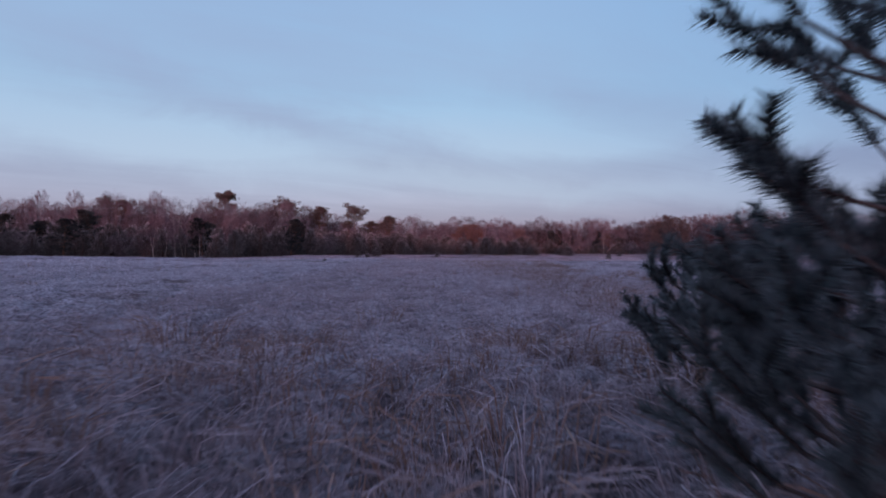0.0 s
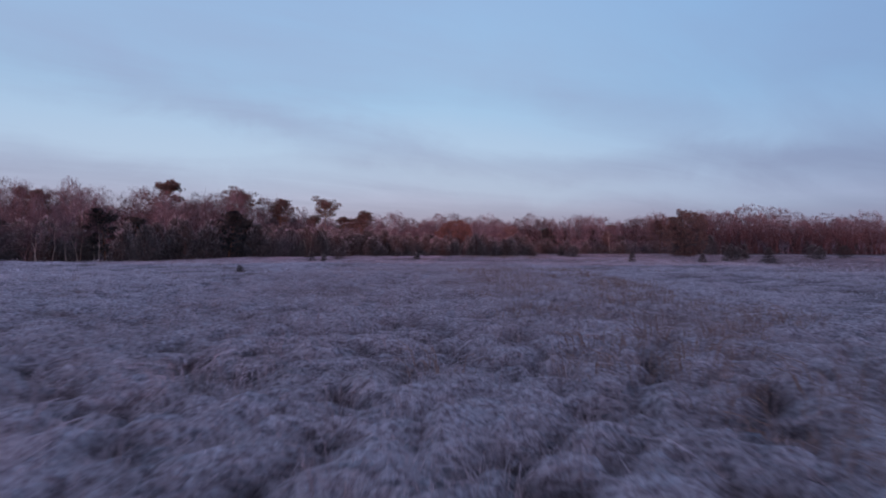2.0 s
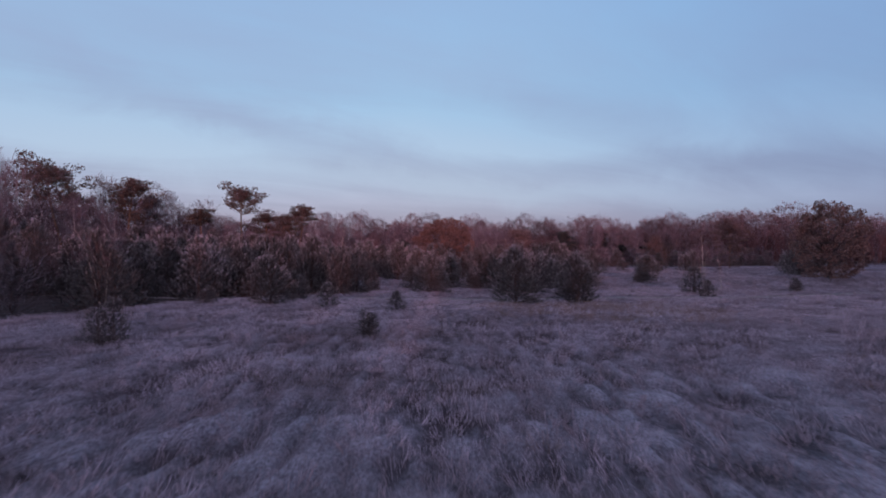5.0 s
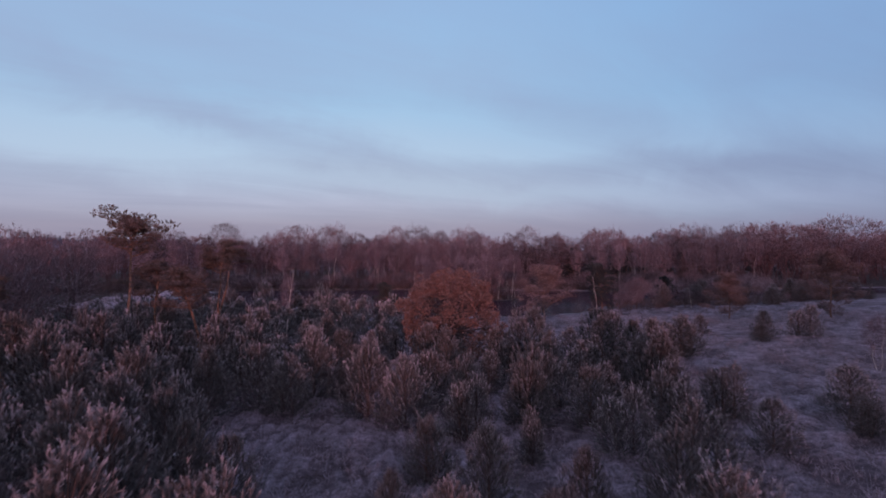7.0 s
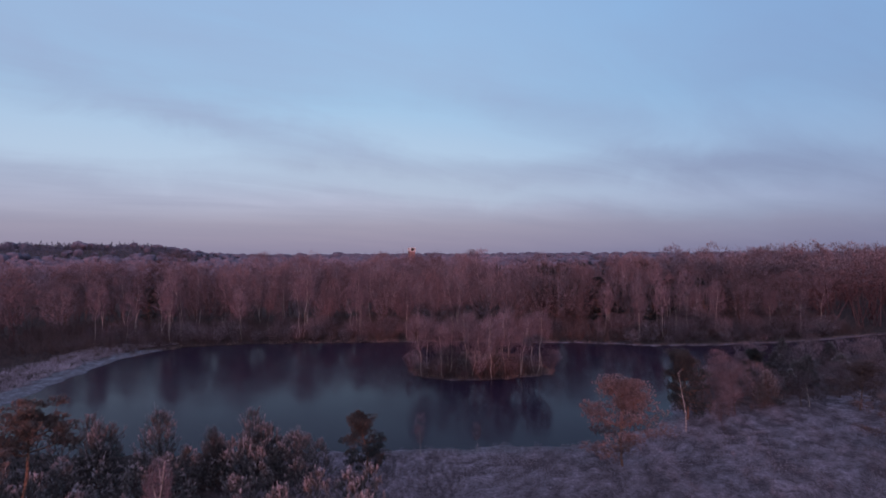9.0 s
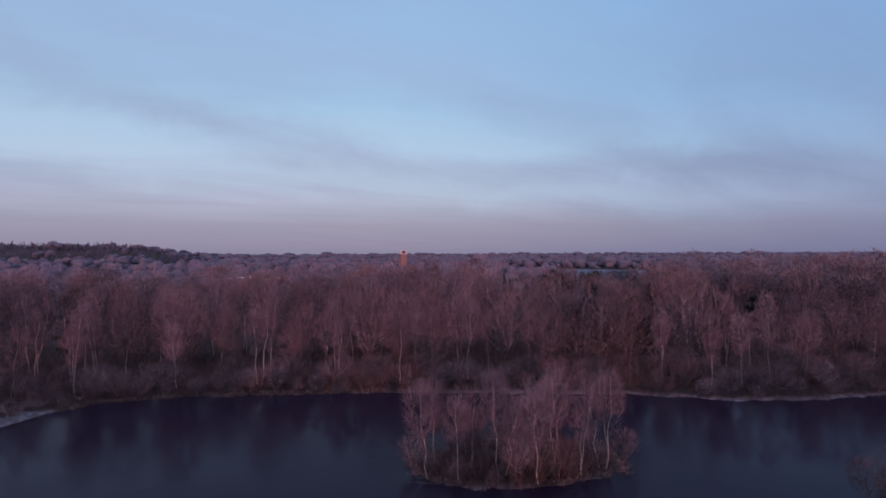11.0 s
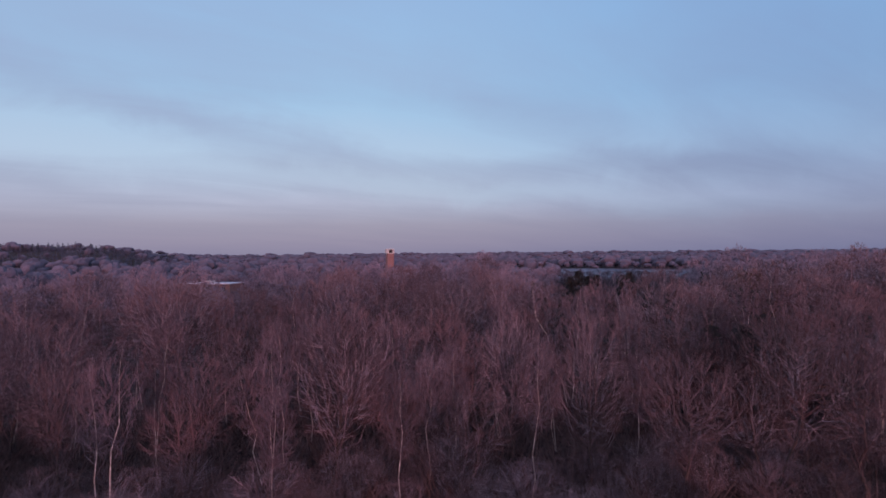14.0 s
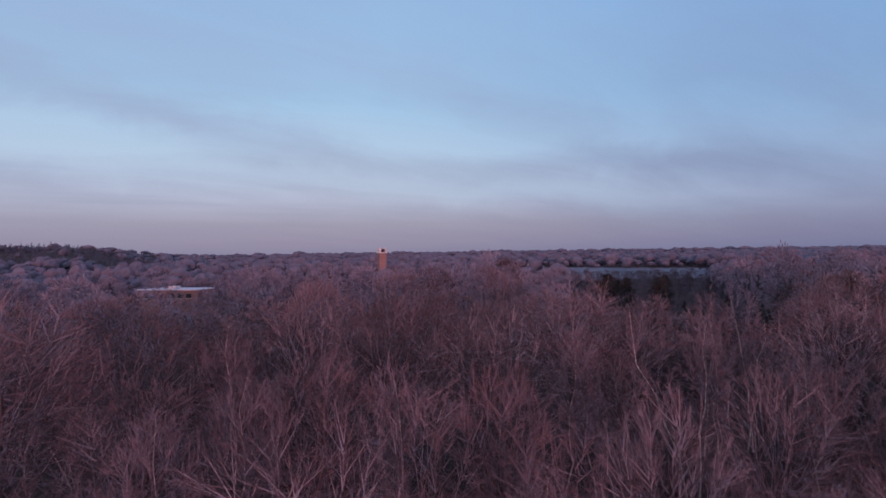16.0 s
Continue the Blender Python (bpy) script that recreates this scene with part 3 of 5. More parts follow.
def bare_tree(seed, height=15.0, oak=True, ends=64, sides=4, twigs=9, width=0.05, stems=1, stroke=0.05, loose=0.4):
    """A bare crown: branches fan out from the fork to a lumpy dome and end in fine twigs.
    Gives the wood and the fine part as arrays, and its rime, weakened low in the crown to paint shade."""
    rng = np.random.RandomState(seed)
    wood, lines, hulls = [], [], []
    for k in range(stems):
        lean = rng.normal(0, 0.04 + 0.05 * (stems > 1), 2)
        foot = np.array([0.45 * k * rng.uniform(-1, 1), 0.45 * k * rng.uniform(-1, 1), -0.3])
        h = height * (1 if k == 0 else rng.uniform(0.75, 0.95))
        top = foot + np.array([lean[0] * h, lean[1] * h, h * (0.60 if oak else 0.94)])
        n = 5 if oak else 7
        bend = rng.normal(0, 0.012 * h, (n + 1, 3)) * np.array([1, 1, 0])
        bend[0] = 0
        knots = np.array([foot + (top - foot) * i / n for i in range(n + 1)]) + bend
        r0 = h * (0.0095 if oak else 0.0034) + 0.014
        for i in range(n):
            wood.append((*knots[i], *knots[i + 1], r0 * (1 - (0.75 if oak else 0.92) * i / n), r0 * (1 - (0.75 if oak else 0.92) * (i + 1) / n), k))
        mid = np.array([top[0], top[1], 0]) * (1.0 if oak else 0.6) + np.array([0, 0, h * (0.63 if oak else 0.66)])
        radii = h * (np.array([0.29, 0.29, 0.35]) if oak else np.array([0.14, 0.14, 0.32])) * rng.uniform(0.9, 1.1, 3)
        count = ends // stems
        hulls.append((mid, radii, count))
        d = unit(rng.normal(size=(count, 3)) + np.array([0, 0, 0.2]))
        lump = 1 + 0.10 * np.sin(4 * d[:, :1] + seed) * np.cos(3 * d[:, 1:2] - seed)
        end = mid + d * radii * lump * rng.uniform(0.3, 0.95, (count, 1)) ** 0.5
        if oak:
            f = rng.uniform(0.26, 1.0, count)
        else:
            f = np.clip((end[:, 2] - foot[2]) / (top[2] - foot[2]) - rng.uniform(0.08, 0.2, count), 0.2, 0.97)
        i = np.minimum((f * n).astype(int), n - 1)
        start = knots[i] + (knots[i + 1] - knots[i]) * (f * n - i)[:, None]
        out_ = (end - start) * np.array([1, 1, 0])
        one = start + (end - start) * 0.36 + out_ * 0.16 - np.array([0, 0, 0.02 * h]) * (1 if oak else 0) + rng.normal(0, 0.010 * h, (count, 3))
        two = start + (end - start) * 0.70 + out_ * 0.10 + rng.normal(0, 0.012 * h, (count, 3))
        lines.append(np.stack([start, one, two, end], 1))
        r = (0.0020 if oak else 0.0018) * h * rng.uniform(0.6, 1.3, count)
        for j in range(0, count, 1 if oak else 2):
            wood.append((*start[j], *one[j], r[j] * 1.3, r[j] * 0.8, -1))
            if oak and j % 2 == 0:
                wood.append((*one[j], *two[j], r[j] * 0.8, r[j] * 0.45, -1))
    lines = np.concatenate(lines)
    m = len(lines)
    w = np.full(m, (0.0015 if oak else 0.0011) * height)
    segs = [np.column_stack([lines[:, i], lines[:, i + 1], w * (1.1 - 0.3 * i), w * (0.8 - 0.3 * i)]) for i in (0, 1, 2)]
    # side branches reach evenly spread places in the crown from the nearest branch below them
    tt = np.linspace(0.25, 1.0, 10)
    ii = np.minimum((tt * 3).astype(int), 2)
    gg = (tt * 3 - ii)[None, :, None]
    cand = (lines[:, ii] * (1 - gg) + lines[:, ii + 1] * gg).reshape(-1, 3)
    tips, mids, rads = [], [], []
    for mid, radii, count in hulls:
        n = count * sides
        d = unit(rng.normal(size=(n, 3)) + np.array([0, 0, 0.12]))
        tips.append(mid + d * radii * (1 + 0.07 * np.sin(4 * d[:, :1] + seed) * np.cos(4 * d[:, 1:2])) * rng.uniform(0.2, 1.0, (n, 1)) ** 0.4)
        mids.append(np.tile(mid, (n, 1)))
        rads.append(np.tile(radii, (n, 1)))
    tip, mids, rads = np.concatenate(tips), np.concatenate(mids), np.concatenate(rads)
    want = tip - unit(tip - mids + np.array([0, 0, 0.25 * height])) * 0.09 * height
    base = cand[np.argmin(((want[:, None] - cand[None]) ** 2).sum(-1), axis=1)]
    way = unit(tip - base)
    out_ = unit(tip - mids)
    segs.append(np.column_stack([base, tip, np.full(len(base), (0.0013 if oak else 0.001) * height), np.full(len(base), 0.0004 * height)]))
    v1, f1 = ribbons(np.concatenate(segs), rng)
    u = rng.uniform(0.35, 1.0, (len(base), twigs, 1))
    start = (base[:, None] * (1 - u) + tip[:, None] * u).reshape(-1, 3)
    d = unit(np.repeat(way * 0.6 + out_ * 0.35, twigs, 0) + rng.normal(0, loose, start.shape) + np.array([0, 0, 0.2 if oak else -0.25]))
    v2, f2 = spikes(start, d, height * stroke * rng.uniform(0.5, 1.2, len(start)), width * rng.uniform(0.6, 1.5, len(start)), rng)
    m_, r_ = np.repeat(mids, twigs, 0), np.repeat(rads, twigs, 0) * (1.05 + 0.06 * rng.rand(len(start), 1))
    far = np.linalg.norm((v2[2::3] - m_) / r_, axis=1, keepdims=True)
    v2[2::3] = np.where(far > 1, m_ + (v2[2::3] - m_) / np.maximum(far, 1e-6), v2[2::3])
    # Less rime low down paints a shaded lower crown; branch ribbons stay bright.
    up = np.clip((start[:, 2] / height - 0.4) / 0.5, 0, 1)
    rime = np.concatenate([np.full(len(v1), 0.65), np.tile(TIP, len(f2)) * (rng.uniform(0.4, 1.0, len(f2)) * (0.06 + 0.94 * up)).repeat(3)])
    return wood, np.concatenate([v1, v2]), [f1, f2 + len(v1)], rime


def welded(segs, n, sides):
    """Stems of n segments each, every stem one closed tube."""
    verts, faces = [], []
    ang = np.arange(sides) * 2 * math.pi / sides
    for s in range(0, len(segs), n):
        run = segs[s:s + n]
        rings = [np.array(run[0][:3]) + run[0][6] * 1.25 * np.stack([np.cos(ang), np.sin(ang), 0 * ang], 1)]
        rings += [np.array(g[3:6]) + g[7] * np.stack([np.cos(ang), np.sin(ang), 0 * ang], 1) for g in run]
        at = len(verts) * sides
        verts += rings
        i = np.arange(sides)
        j = (i + 1) % sides
        for k in range(n):
            faces.append(np.stack([i, j, j + sides, i + sides], 1) + at + k * sides)
    return np.concatenate(verts), [np.concatenate(faces)]


def dome(seed, n, wide, high, mid, stroke, width, lumps=18):
    """A soft crown: fine twigs fanning out of rounded lumps that make up a dome."""
    r = np.random.RandomState(seed)
    c = unit(r.normal(size=(lumps, 3)) + np.array([0, 0, 0.35])) * r.uniform(0.45, 0.74, (lumps, 1))
    pick = r.randint(lumps, size=n)
    d = unit(r.normal(size=(n, 3)) + 0.9 * unit(c[pick]) + np.array([0, 0, 0.3]))
    size = r.uniform(0.26, 0.40, lumps)[pick][:, None]
    p = c[pick] + d * size * r.uniform(0.25, 0.9, (n, 1)) ** 0.5
    base = p * np.array([wide, wide, high]) + np.array([0, 0, mid])
    v, f = spikes(base, d + r.normal(0, 0.3, (n, 3)) + np.array([0, 0, 0.2]), stroke * r.uniform(0.5, 1.1, n), width * r.uniform(0.6, 1.4, n), r)
    # Pale top and dark underside: the dome's shading is painted in.
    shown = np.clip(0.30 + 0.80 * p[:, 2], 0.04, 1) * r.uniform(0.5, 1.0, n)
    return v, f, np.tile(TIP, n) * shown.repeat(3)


def bare_tree_meshes(seed, height, oak, bark, twig, stems=1, close=False):
    wood, v, f, rime = bare_tree(seed, height, oak, (50 if oak else 36) if close else (42 if oak else 28), (9 if oak else 7) if close else (9 if oak else 7), 15 if close else 10, 0.021 if close else (0.045 if oak else 0.042), stems, (0.046 if close else 0.036) if oak else 0.044, (0.40 if close else 0.42) if oak else 0.45)
    n = 5 if oak else 7
    bole = welded([s for s in wood if s[8] >= 0], n, 6)
    lv, lf = tubes([s[:8] for s in wood if s[8] < 0], 3)
    if oak and not close:
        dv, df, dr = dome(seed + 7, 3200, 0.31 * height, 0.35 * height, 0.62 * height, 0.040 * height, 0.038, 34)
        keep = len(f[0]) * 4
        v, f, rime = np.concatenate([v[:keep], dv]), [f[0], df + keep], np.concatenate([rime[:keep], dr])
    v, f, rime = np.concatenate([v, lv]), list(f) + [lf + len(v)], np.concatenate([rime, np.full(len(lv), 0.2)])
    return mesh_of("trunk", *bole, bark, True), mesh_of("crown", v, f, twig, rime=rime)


def thing(name, label, category, group, parts):
    e = tagged(new(name), label, category, group)
    for nm, me in parts:
        part(nm, me, e)
    return e


# ---- pines ----
def tufts(rng, base, way, per, length, width, spread):
    """A brush of needles at each place."""
    b = np.repeat(base, per, 0) + rng.normal(0, length * 0.12, (len(base) * per, 3))
    w = np.repeat(unit(way), per, 0) + rng.normal(0, spread, (len(base) * per, 3))
    return spikes(b, w, length * rng.uniform(0.6, 1.25, len(b)), width * rng.uniform(0.7, 1.3, len(b)), rng)


def young_pine_meshes(seed, height=4.0, wide=1.75, shoots=640, per=22, needle=0.13, width=0.027, leaders=1, cone=0.6):
    """A bushy young pine: a rounded cone clothed to the ground with upswept plumes, and candle shoots standing out of its outline."""
    rng = np.random.RandomState(seed)
    stem, limbs, base, way, shown = [], [], [], [], []
    for k in range(leaders):
        lean = rng.normal(0, 0.03 + 0.05 * (leaders > 1), 2)
        foot = np.array([rng.uniform(-0.9, 0.9) * (k > 0), rng.uniform(-0.9, 0.9) * (k > 0), -0.15])
        h_here = height * 0.93 * (1 if k == 0 else rng.uniform(0.62, 0.9))
        top = foot + np.array([lean[0] * h_here, lean[1] * h_here, h_here])
        n = 5
        for i in range(n):
            a, b = foot + (top - foot) * i / n, foot + (top - foot) * (i + 1) / n
            stem.append((*a, *b, 0.065 * (1 - i / n) * height / 4 + 0.012, 0.065 * (1 - (i + 1) / n) * height / 4 + 0.010))
        m = shoots // leaders
        f = rng.uniform(0.0, 1.0, m) ** 1.15
        az = rng.uniform(0, 6.283, m)
        # boughs bulge out of the cone in a handful of directions at several heights
        bough = 1 + 0.17 * np.sin(3 * az + 7.0 * f + seed) + 0.13 * np.sin(5 * az - 11.0 * f + 2 * seed) + rng.normal(0, 0.06, m)
        reach = (wide / leaders ** 0.3) * np.minimum(1.0, 0.74 + 1.5 * f) * (1 - f) ** cone * bough + 0.06
        u = rng.uniform(0.30, 1.0, m) ** 0.75
        out_ = np.stack([np.cos(az), np.sin(az), 0 * az], 1)
        at = foot + (top - foot) * f[:, None] + out_ * (reach * u)[:, None]
        at[:, 2] += 0.10 * reach * u + rng.normal(0, 0.05, m)
        d = unit(out_ * (0.95 - 0.55 * f * 1.0)[:, None] + np.array([0, 0, 1.0]) * (0.40 + 0.75 * f + 0.25 * u)[:, None] + rng.normal(0, 0.22, (m, 3)))
        size = rng.uniform(0.20, 0.46, m) * (0.75 + 0.4 * u)
        candle = rng.rand(m) < 0.22
        d = np.where(candle[:, None], unit(out_ * 0.22 + np.array([0, 0, 1.0]) + rng.normal(0, 0.1, (m, 3))), d)
        size = np.where(candle & (u > 0.7), size * 1.7, size)
        t = rng.rand(m, per, 1)
        base.append((at[:, None] + d[:, None] * size[:, None, None] * t).reshape(-1, 3))
        way.append((d[:, None] * 0.95 + rng.normal(0, 0.36, (m, per, 3))).reshape(-1, 3))
        shown.append((np.clip((u - 0.35) * 1.7, 0, 1)[:, None] * (0.15 + 0.95 * t[..., 0] ** 1.5) * (0.5 + 0.55 * f)[:, None]).ravel())
        low = foot + (top - foot) * np.clip(f - 0.10 - 0.12 * u, 0.02, 1)[:, None]
        tip = at + d * size[:, None] * 0.7
        limbs.append(np.column_stack([low, tip, np.full(m, 0.014), np.full(m, 0.005)])[::3])
        t = rng.rand(per * 4, 1)
        base.append(top + np.array([0, 0, 0.55]) * (t - 0.55))
        way.append(np.array([0, 0, 1.0]) + rng.normal(0, 0.4, (per * 4, 3)))
        shown.append(np.full(per * 4, 0.9))
    base, way, shown = np.concatenate(base), np.concatenate(way), np.concatenate(shown) ** 1.3
    base[:, 2] = np.maximum(base[:, 2], 0.04)
    v, f_ = spikes(base, way, needle * rng.uniform(0.7, 1.3, len(base)), width * rng.uniform(0.7, 1.3, len(base)), rng)
    rime = np.stack([shown * 0.3, shown * 0.3, shown], 1).ravel()
    lv, lf = ribbons(np.concatenate(limbs), rng)
    tv, tf = tubes(stem, 5)
    return mesh_of("trunk", np.concatenate([tv, lv]), [tf, lf + len(tv)], BARK_DARK, True), mesh_of("crown", v, [f_], NEEDLE_YOUNG, rime=rime)


def brush_pine_meshes(seed, height=3.8, wide=1.35, step=0.36):
    """A young pine seen from close by: every shoot a bottle-brush of single needles."""
    rng = np.random.RandomState(seed)
    wood, base, way = [], [], []
    trunk = [np.array([0.05 * math.sin(2 * i), 0.05 * math.cos(3 * i), -0.1 + height * i / 8]) for i in range(9)]
    for i in range(8):
        wood.append((*trunk[i], *trunk[i + 1], 0.062 * (1 - i / 9), 0.062 * (1 - (i + 1) / 9)))
    h, turn_ = 0.15, 0.0
    while h < height * 0.97:
        f = h / height
        turn_ += 0.6
        for j in range(5):
            az = turn_ + j * 1.2566 + rng.normal(0, 0.15)
            length = wide * (0.75 + 0.5 * math.sin(math.pi * min(1, f * 1.1))) * (1 - f) ** 0.4 * rng.uniform(0.6, 1.1)
            d = unit(np.array([math.cos(az), math.sin(az), rng.uniform(0.05, 0.45)]))
            p = trunk[int(f * 8)] * 1.0
            p = np.array([p[0], p[1], h])
            for i in range(4):
                d = unit(d + np.array([0, 0, 0.14]) + rng.normal(0, 0.1, 3))
                q = p + d * length / 4
                wood.append((*p, *q, 0.016 * (1 - i / 5), 0.016 * (1 - (i + 1) / 5)))
                if i > 1:
                    for _ in range(2):
                        e = unit(d + rng.normal(0, 0.5, 3) + np.array([0, 0, 0.25]))
                        g = q + e * rng.uniform(0.14, 0.30)
                        wood.append((*q, *g, 0.006, 0.004))
                        base.append((q, g))
                    base.append((p, q))
                p = q
        h += step * rng.uniform(0.85, 1.15)
    a, b = np.array([s[0] for s in base]), np.array([s[1] for s in base])
    per = 210
    t = rng.rand(len(a) * per, 1)
    d = unit(np.repeat(b - a, per, 0))
    v, f = spikes(np.repeat(a, per, 0) + np.repeat(b - a, per, 0) * t, d * 0.7 + sideways(d, rng), rng.uniform(0.055, 0.10, len(t)), np.full(len(t), 0.0060), rng)
    return mesh_of("trunk", *tubes_of(wood, 4), BARK_DARK, True), mesh_of("crown", v, [f], NEEDLE_NEAR, rime=np.tile(TIP, len(f)))


def tall_pine_meshes(seed, height=15.0, crown_from=0.55, reach=3.0, needles=NEEDLE_TALL, limbs_=15, pads=4, each=44, per=9, flat_=0.42, needle=0.24, width=0.055, lean=0.05):
    """A Scots pine: a winding stem, crooked limbs, and needles in separate flat pads along each limb, with sky between them."""
    rng = np.random.RandomState(seed)
    stem, p, d = [], np.array([0, 0, -0.3]), np.array([rng.normal(0, lean), rng.normal(0, lean), 1.0])
    n = 9
    knots = [p]
    for i in range(n):
        d = unit(d + rng.normal(0, 0.10, 3) * np.array([1, 1, 0]) + np.array([0, 0, 0.12]))
        q = p + d * (height * 0.99 / n)
        r0, r1 = [0.0135 * height * (1 - 0.8 * t / n) ** 0.9 for t in (i, i + 1)]
        stem.append((*p, *q, r0, r1, 0))
        p = q
        knots.append(p)
    knots = np.array(knots)
    limbs, base, way, up_ = [], [], [], []
    for k in range(limbs_):
        g = (k + rng.rand()) / limbs_
        f = crown_from + (0.90 - crown_from) * g
        i = min(int(f * n), n - 1)
        a = knots[i] + (knots[i + 1] - knots[i]) * (f * n - i)
        az = k * 2.4 + rng.uniform(-0.5, 0.5)
        out_ = reach * (0.55 + 0.5 * math.sin(math.pi * min(1.0, 0.2 + 0.75 * g))) * rng.uniform(0.65, 1.15) * (1 - 0.62 * g ** 3)
        d = unit(np.array([math.cos(az), math.sin(az), 0.12 + 0.55 * g + rng.normal(0, 0.12)]))
        q, step = a, out_ / pads
        for j in range(pads):
            d = unit(d + rng.normal(0, 0.22, 3) + np.array([0, 0, 0.10]))
            b = q + d * step
            limbs.append((*q, *b, 0.0052 * height * (1 - 0.8 * j / pads), 0.0052 * height * (1 - 0.8 * (j + 1) / pads)))
            if j > 0 or g > 0.6:
                size = reach * rng.uniform(0.20, 0.34)
                c = b + rng.normal(0, 0.35, 3) * np.array([1, 1, 0.4]) * size + np.array([0, 0, 0.2 * size])
                pts = unit(rng.normal(size=(each, 3)) + np.array([0, 0, 0.25])) * rng.uniform(0.2, 1.0, (each, 1)) ** 0.6 * np.array([size, size, size * flat_])
                base.append(c + pts)
                way.append(unit(pts) * 0.6 + np.array([0, 0, 0.75]))
                up_.append(np.clip(0.55 + 0.6 * pts[:, 2] / (size * flat_), 0.1, 1))
                limbs += [(*b, *(c + t_ * 0.8), 0.0014 * height, 0.0006 * height) for t_ in pts[::6]]
            q = b
    base, way = np.concatenate(base), np.concatenate(way)
    v, f = tufts(rng, base, way, per, needle, width, 0.5)
    rime = (np.repeat(np.concatenate(up_), per)[:, None] * TIP).ravel()
    sv, sf = welded(stem, n, 8)
    lv, lf = tubes(limbs, 4)
    return mesh_of("trunk", np.concatenate([sv, lv]), sf + [lf + len(sv)], BARK_PINE, True), mesh_of("crown", v, [f], needles, rime=rime)


def leafy_oak_meshes(seed, height=9.5, wide=5.2):
    rng = np.random.RandomState(seed)
    out = [[] for _ in range(3)]
    spec = dict(OAK, start=(0.2, 0.3), ang=(62, 48))
    grow(rng, np.array([0, 0, -0.3]), np.array([0, 0, 1.0]), height * 0.62, 0.26, 0, spec, out)
    n = 300
    # leaf masses all over a broad dome, each a ragged cushion with shade between it and the next
    dirs = unit(rng.normal(size=(n, 3)) + np.array([0, 0, 0.30]))
    rad = rng.uniform(0.5, 1.0, (n, 1)) ** 0.4
    lump = 1 + 0.13 * np.sin(dirs[:, :1] * 5 + 1) * np.cos(dirs[:, 1:2] * 6) + rng.normal(0, 0.06, (n, 1))
    c = dirs * rad * lump * np.array([wide, wide, height * 0.50]) + np.array([0, 0, height * 0.46])
    each = 90
    big = rng.uniform(0.42, 0.85, (n, 1, 1))
    pts = unit(rng.normal(size=(n, each, 3)) + 0.5 * dirs[:, None]) * rng.uniform(0.3, 1, (n, each, 1)) ** 0.6 * big * np.array([1.0, 1.0, 0.7])
    base = (c[:, None] + pts).reshape(-1, 3)
    base[:, 2] = np.maximum(base[:, 2], 0.35)
    v, f = spikes(base, unit(pts.reshape(-1, 3)) + rng.normal(0, 0.6, base.shape), rng.uniform(0.12, 0.25, len(base)), rng.uniform(0.09, 0.18, len(base)), rng)
    limbs = [(*(np.array([0, 0, height * 0.3]) + (k - np.array([0, 0, height * 0.3])) * 0.25), *k, 0.05, 0.02) for k in c[::2]]
    return mesh_of("trunk", *joined([tubes(out[0], 7), tubes(out[1], 4), tubes(out[2], 3), tubes(limbs, 3)]), BARK_DARK, True), mesh_of("crown", v, [f], LEAF_OAK, rime=np.tile(TIP, len(f)) * rng.rand(len(f)).repeat(3))


def pair(meshes):
    return [("trunk", meshes[0]), ("crown", meshes[1])]


rng = np.random.RandomState(11)

# prototypes stand in the wood themselves; the rest are copies of them
young = [thing("young_pine", "bushy young pine with rime on its needle tips, on the heath", "pine tree", "young pines of the thicket", pair(young_pine_meshes(20 + k, leaders=(1, 2, 1, 3, 1, 2)[k], wide=1.62 + 0.2 * (k % 3), shoots=680 + 120 * (k % 2), cone=(0.6, 0.5, 0.72, 0.5, 0.45, 0.6)[k]))) for k in range(6)]
young_far = [thing("young_pine", "dense dark-green young pine dusted with rime", "pine tree", "young pines of the thicket", pair(young_pine_meshes(30 + k, leaders=1 + (k % 2), wide=1.55 + 0.14 * k, shoots=440, per=15, needle=0.16, width=0.040, cone=0.7))) for k in range(5)]
tall = [thing("scots_pine", "tall Scots pine with a bare orange trunk and flat crown", "pine tree", "tall pines", pair(tall_pine_meshes(40 + k, crown_from=(0.68, 0.60, 0.76, 0.55)[k], reach=(4.6, 3.4, 3.2, 3.8)[k], limbs_=(16, 14, 11, 15)[k]))) for k in range(4)]
dense = [thing("scots_pine", "dense bushy pine with dark brown-green needles at the shore", "pine tree", "tall pines", pair(tall_pine_meshes(46 + k, 10.0, 0.12, 3.1, NEEDLE_DARK, 30, 4, 40, 9, 0.6))) for k in range(2)]
rust = [thing("scots_pine", "spreading pine with rust-tinged needles lit by the low sun", "pine tree", "tall pines", pair(tall_pine_meshes(60 + k, 9.5, 0.12, 4.7, NEEDLE_RUST, 22, 4, 48, 9, 0.5, 0.22, 0.05, 0.08))) for k in range(3)]
dark = [thing("dark_conifer", "dark dense conifer among the bare trees", "conifer", "dark conifers", pair(tall_pine_meshes(70 + k, 13.0, 0.10, 2.8, NEEDLE_DARK, 30, 3, 26, 7, 0.7, 0.36, 0.09))) for k in range(2)]
oaks = [thing("bare_oak", "bare rounded deciduous tree with rime on its twigs", "tree", "bare trees of the far wood", pair(bare_tree_meshes(80 + k, 15.0, True, BARK_DARK, TWIG_OAK, 1 + (k % 3 == 1)))) for k in range(4)]
oaks_close = [thing("bare_oak", "bare broad-crowned tree with fine reddish twigs at the lake", "tree", "bare trees of the far wood", pair(bare_tree_meshes(90 + k, 15.0, True, BARK_DARK, TWIG_OAK, 1 + (k % 3 == 1), True))) for k in range(5)]
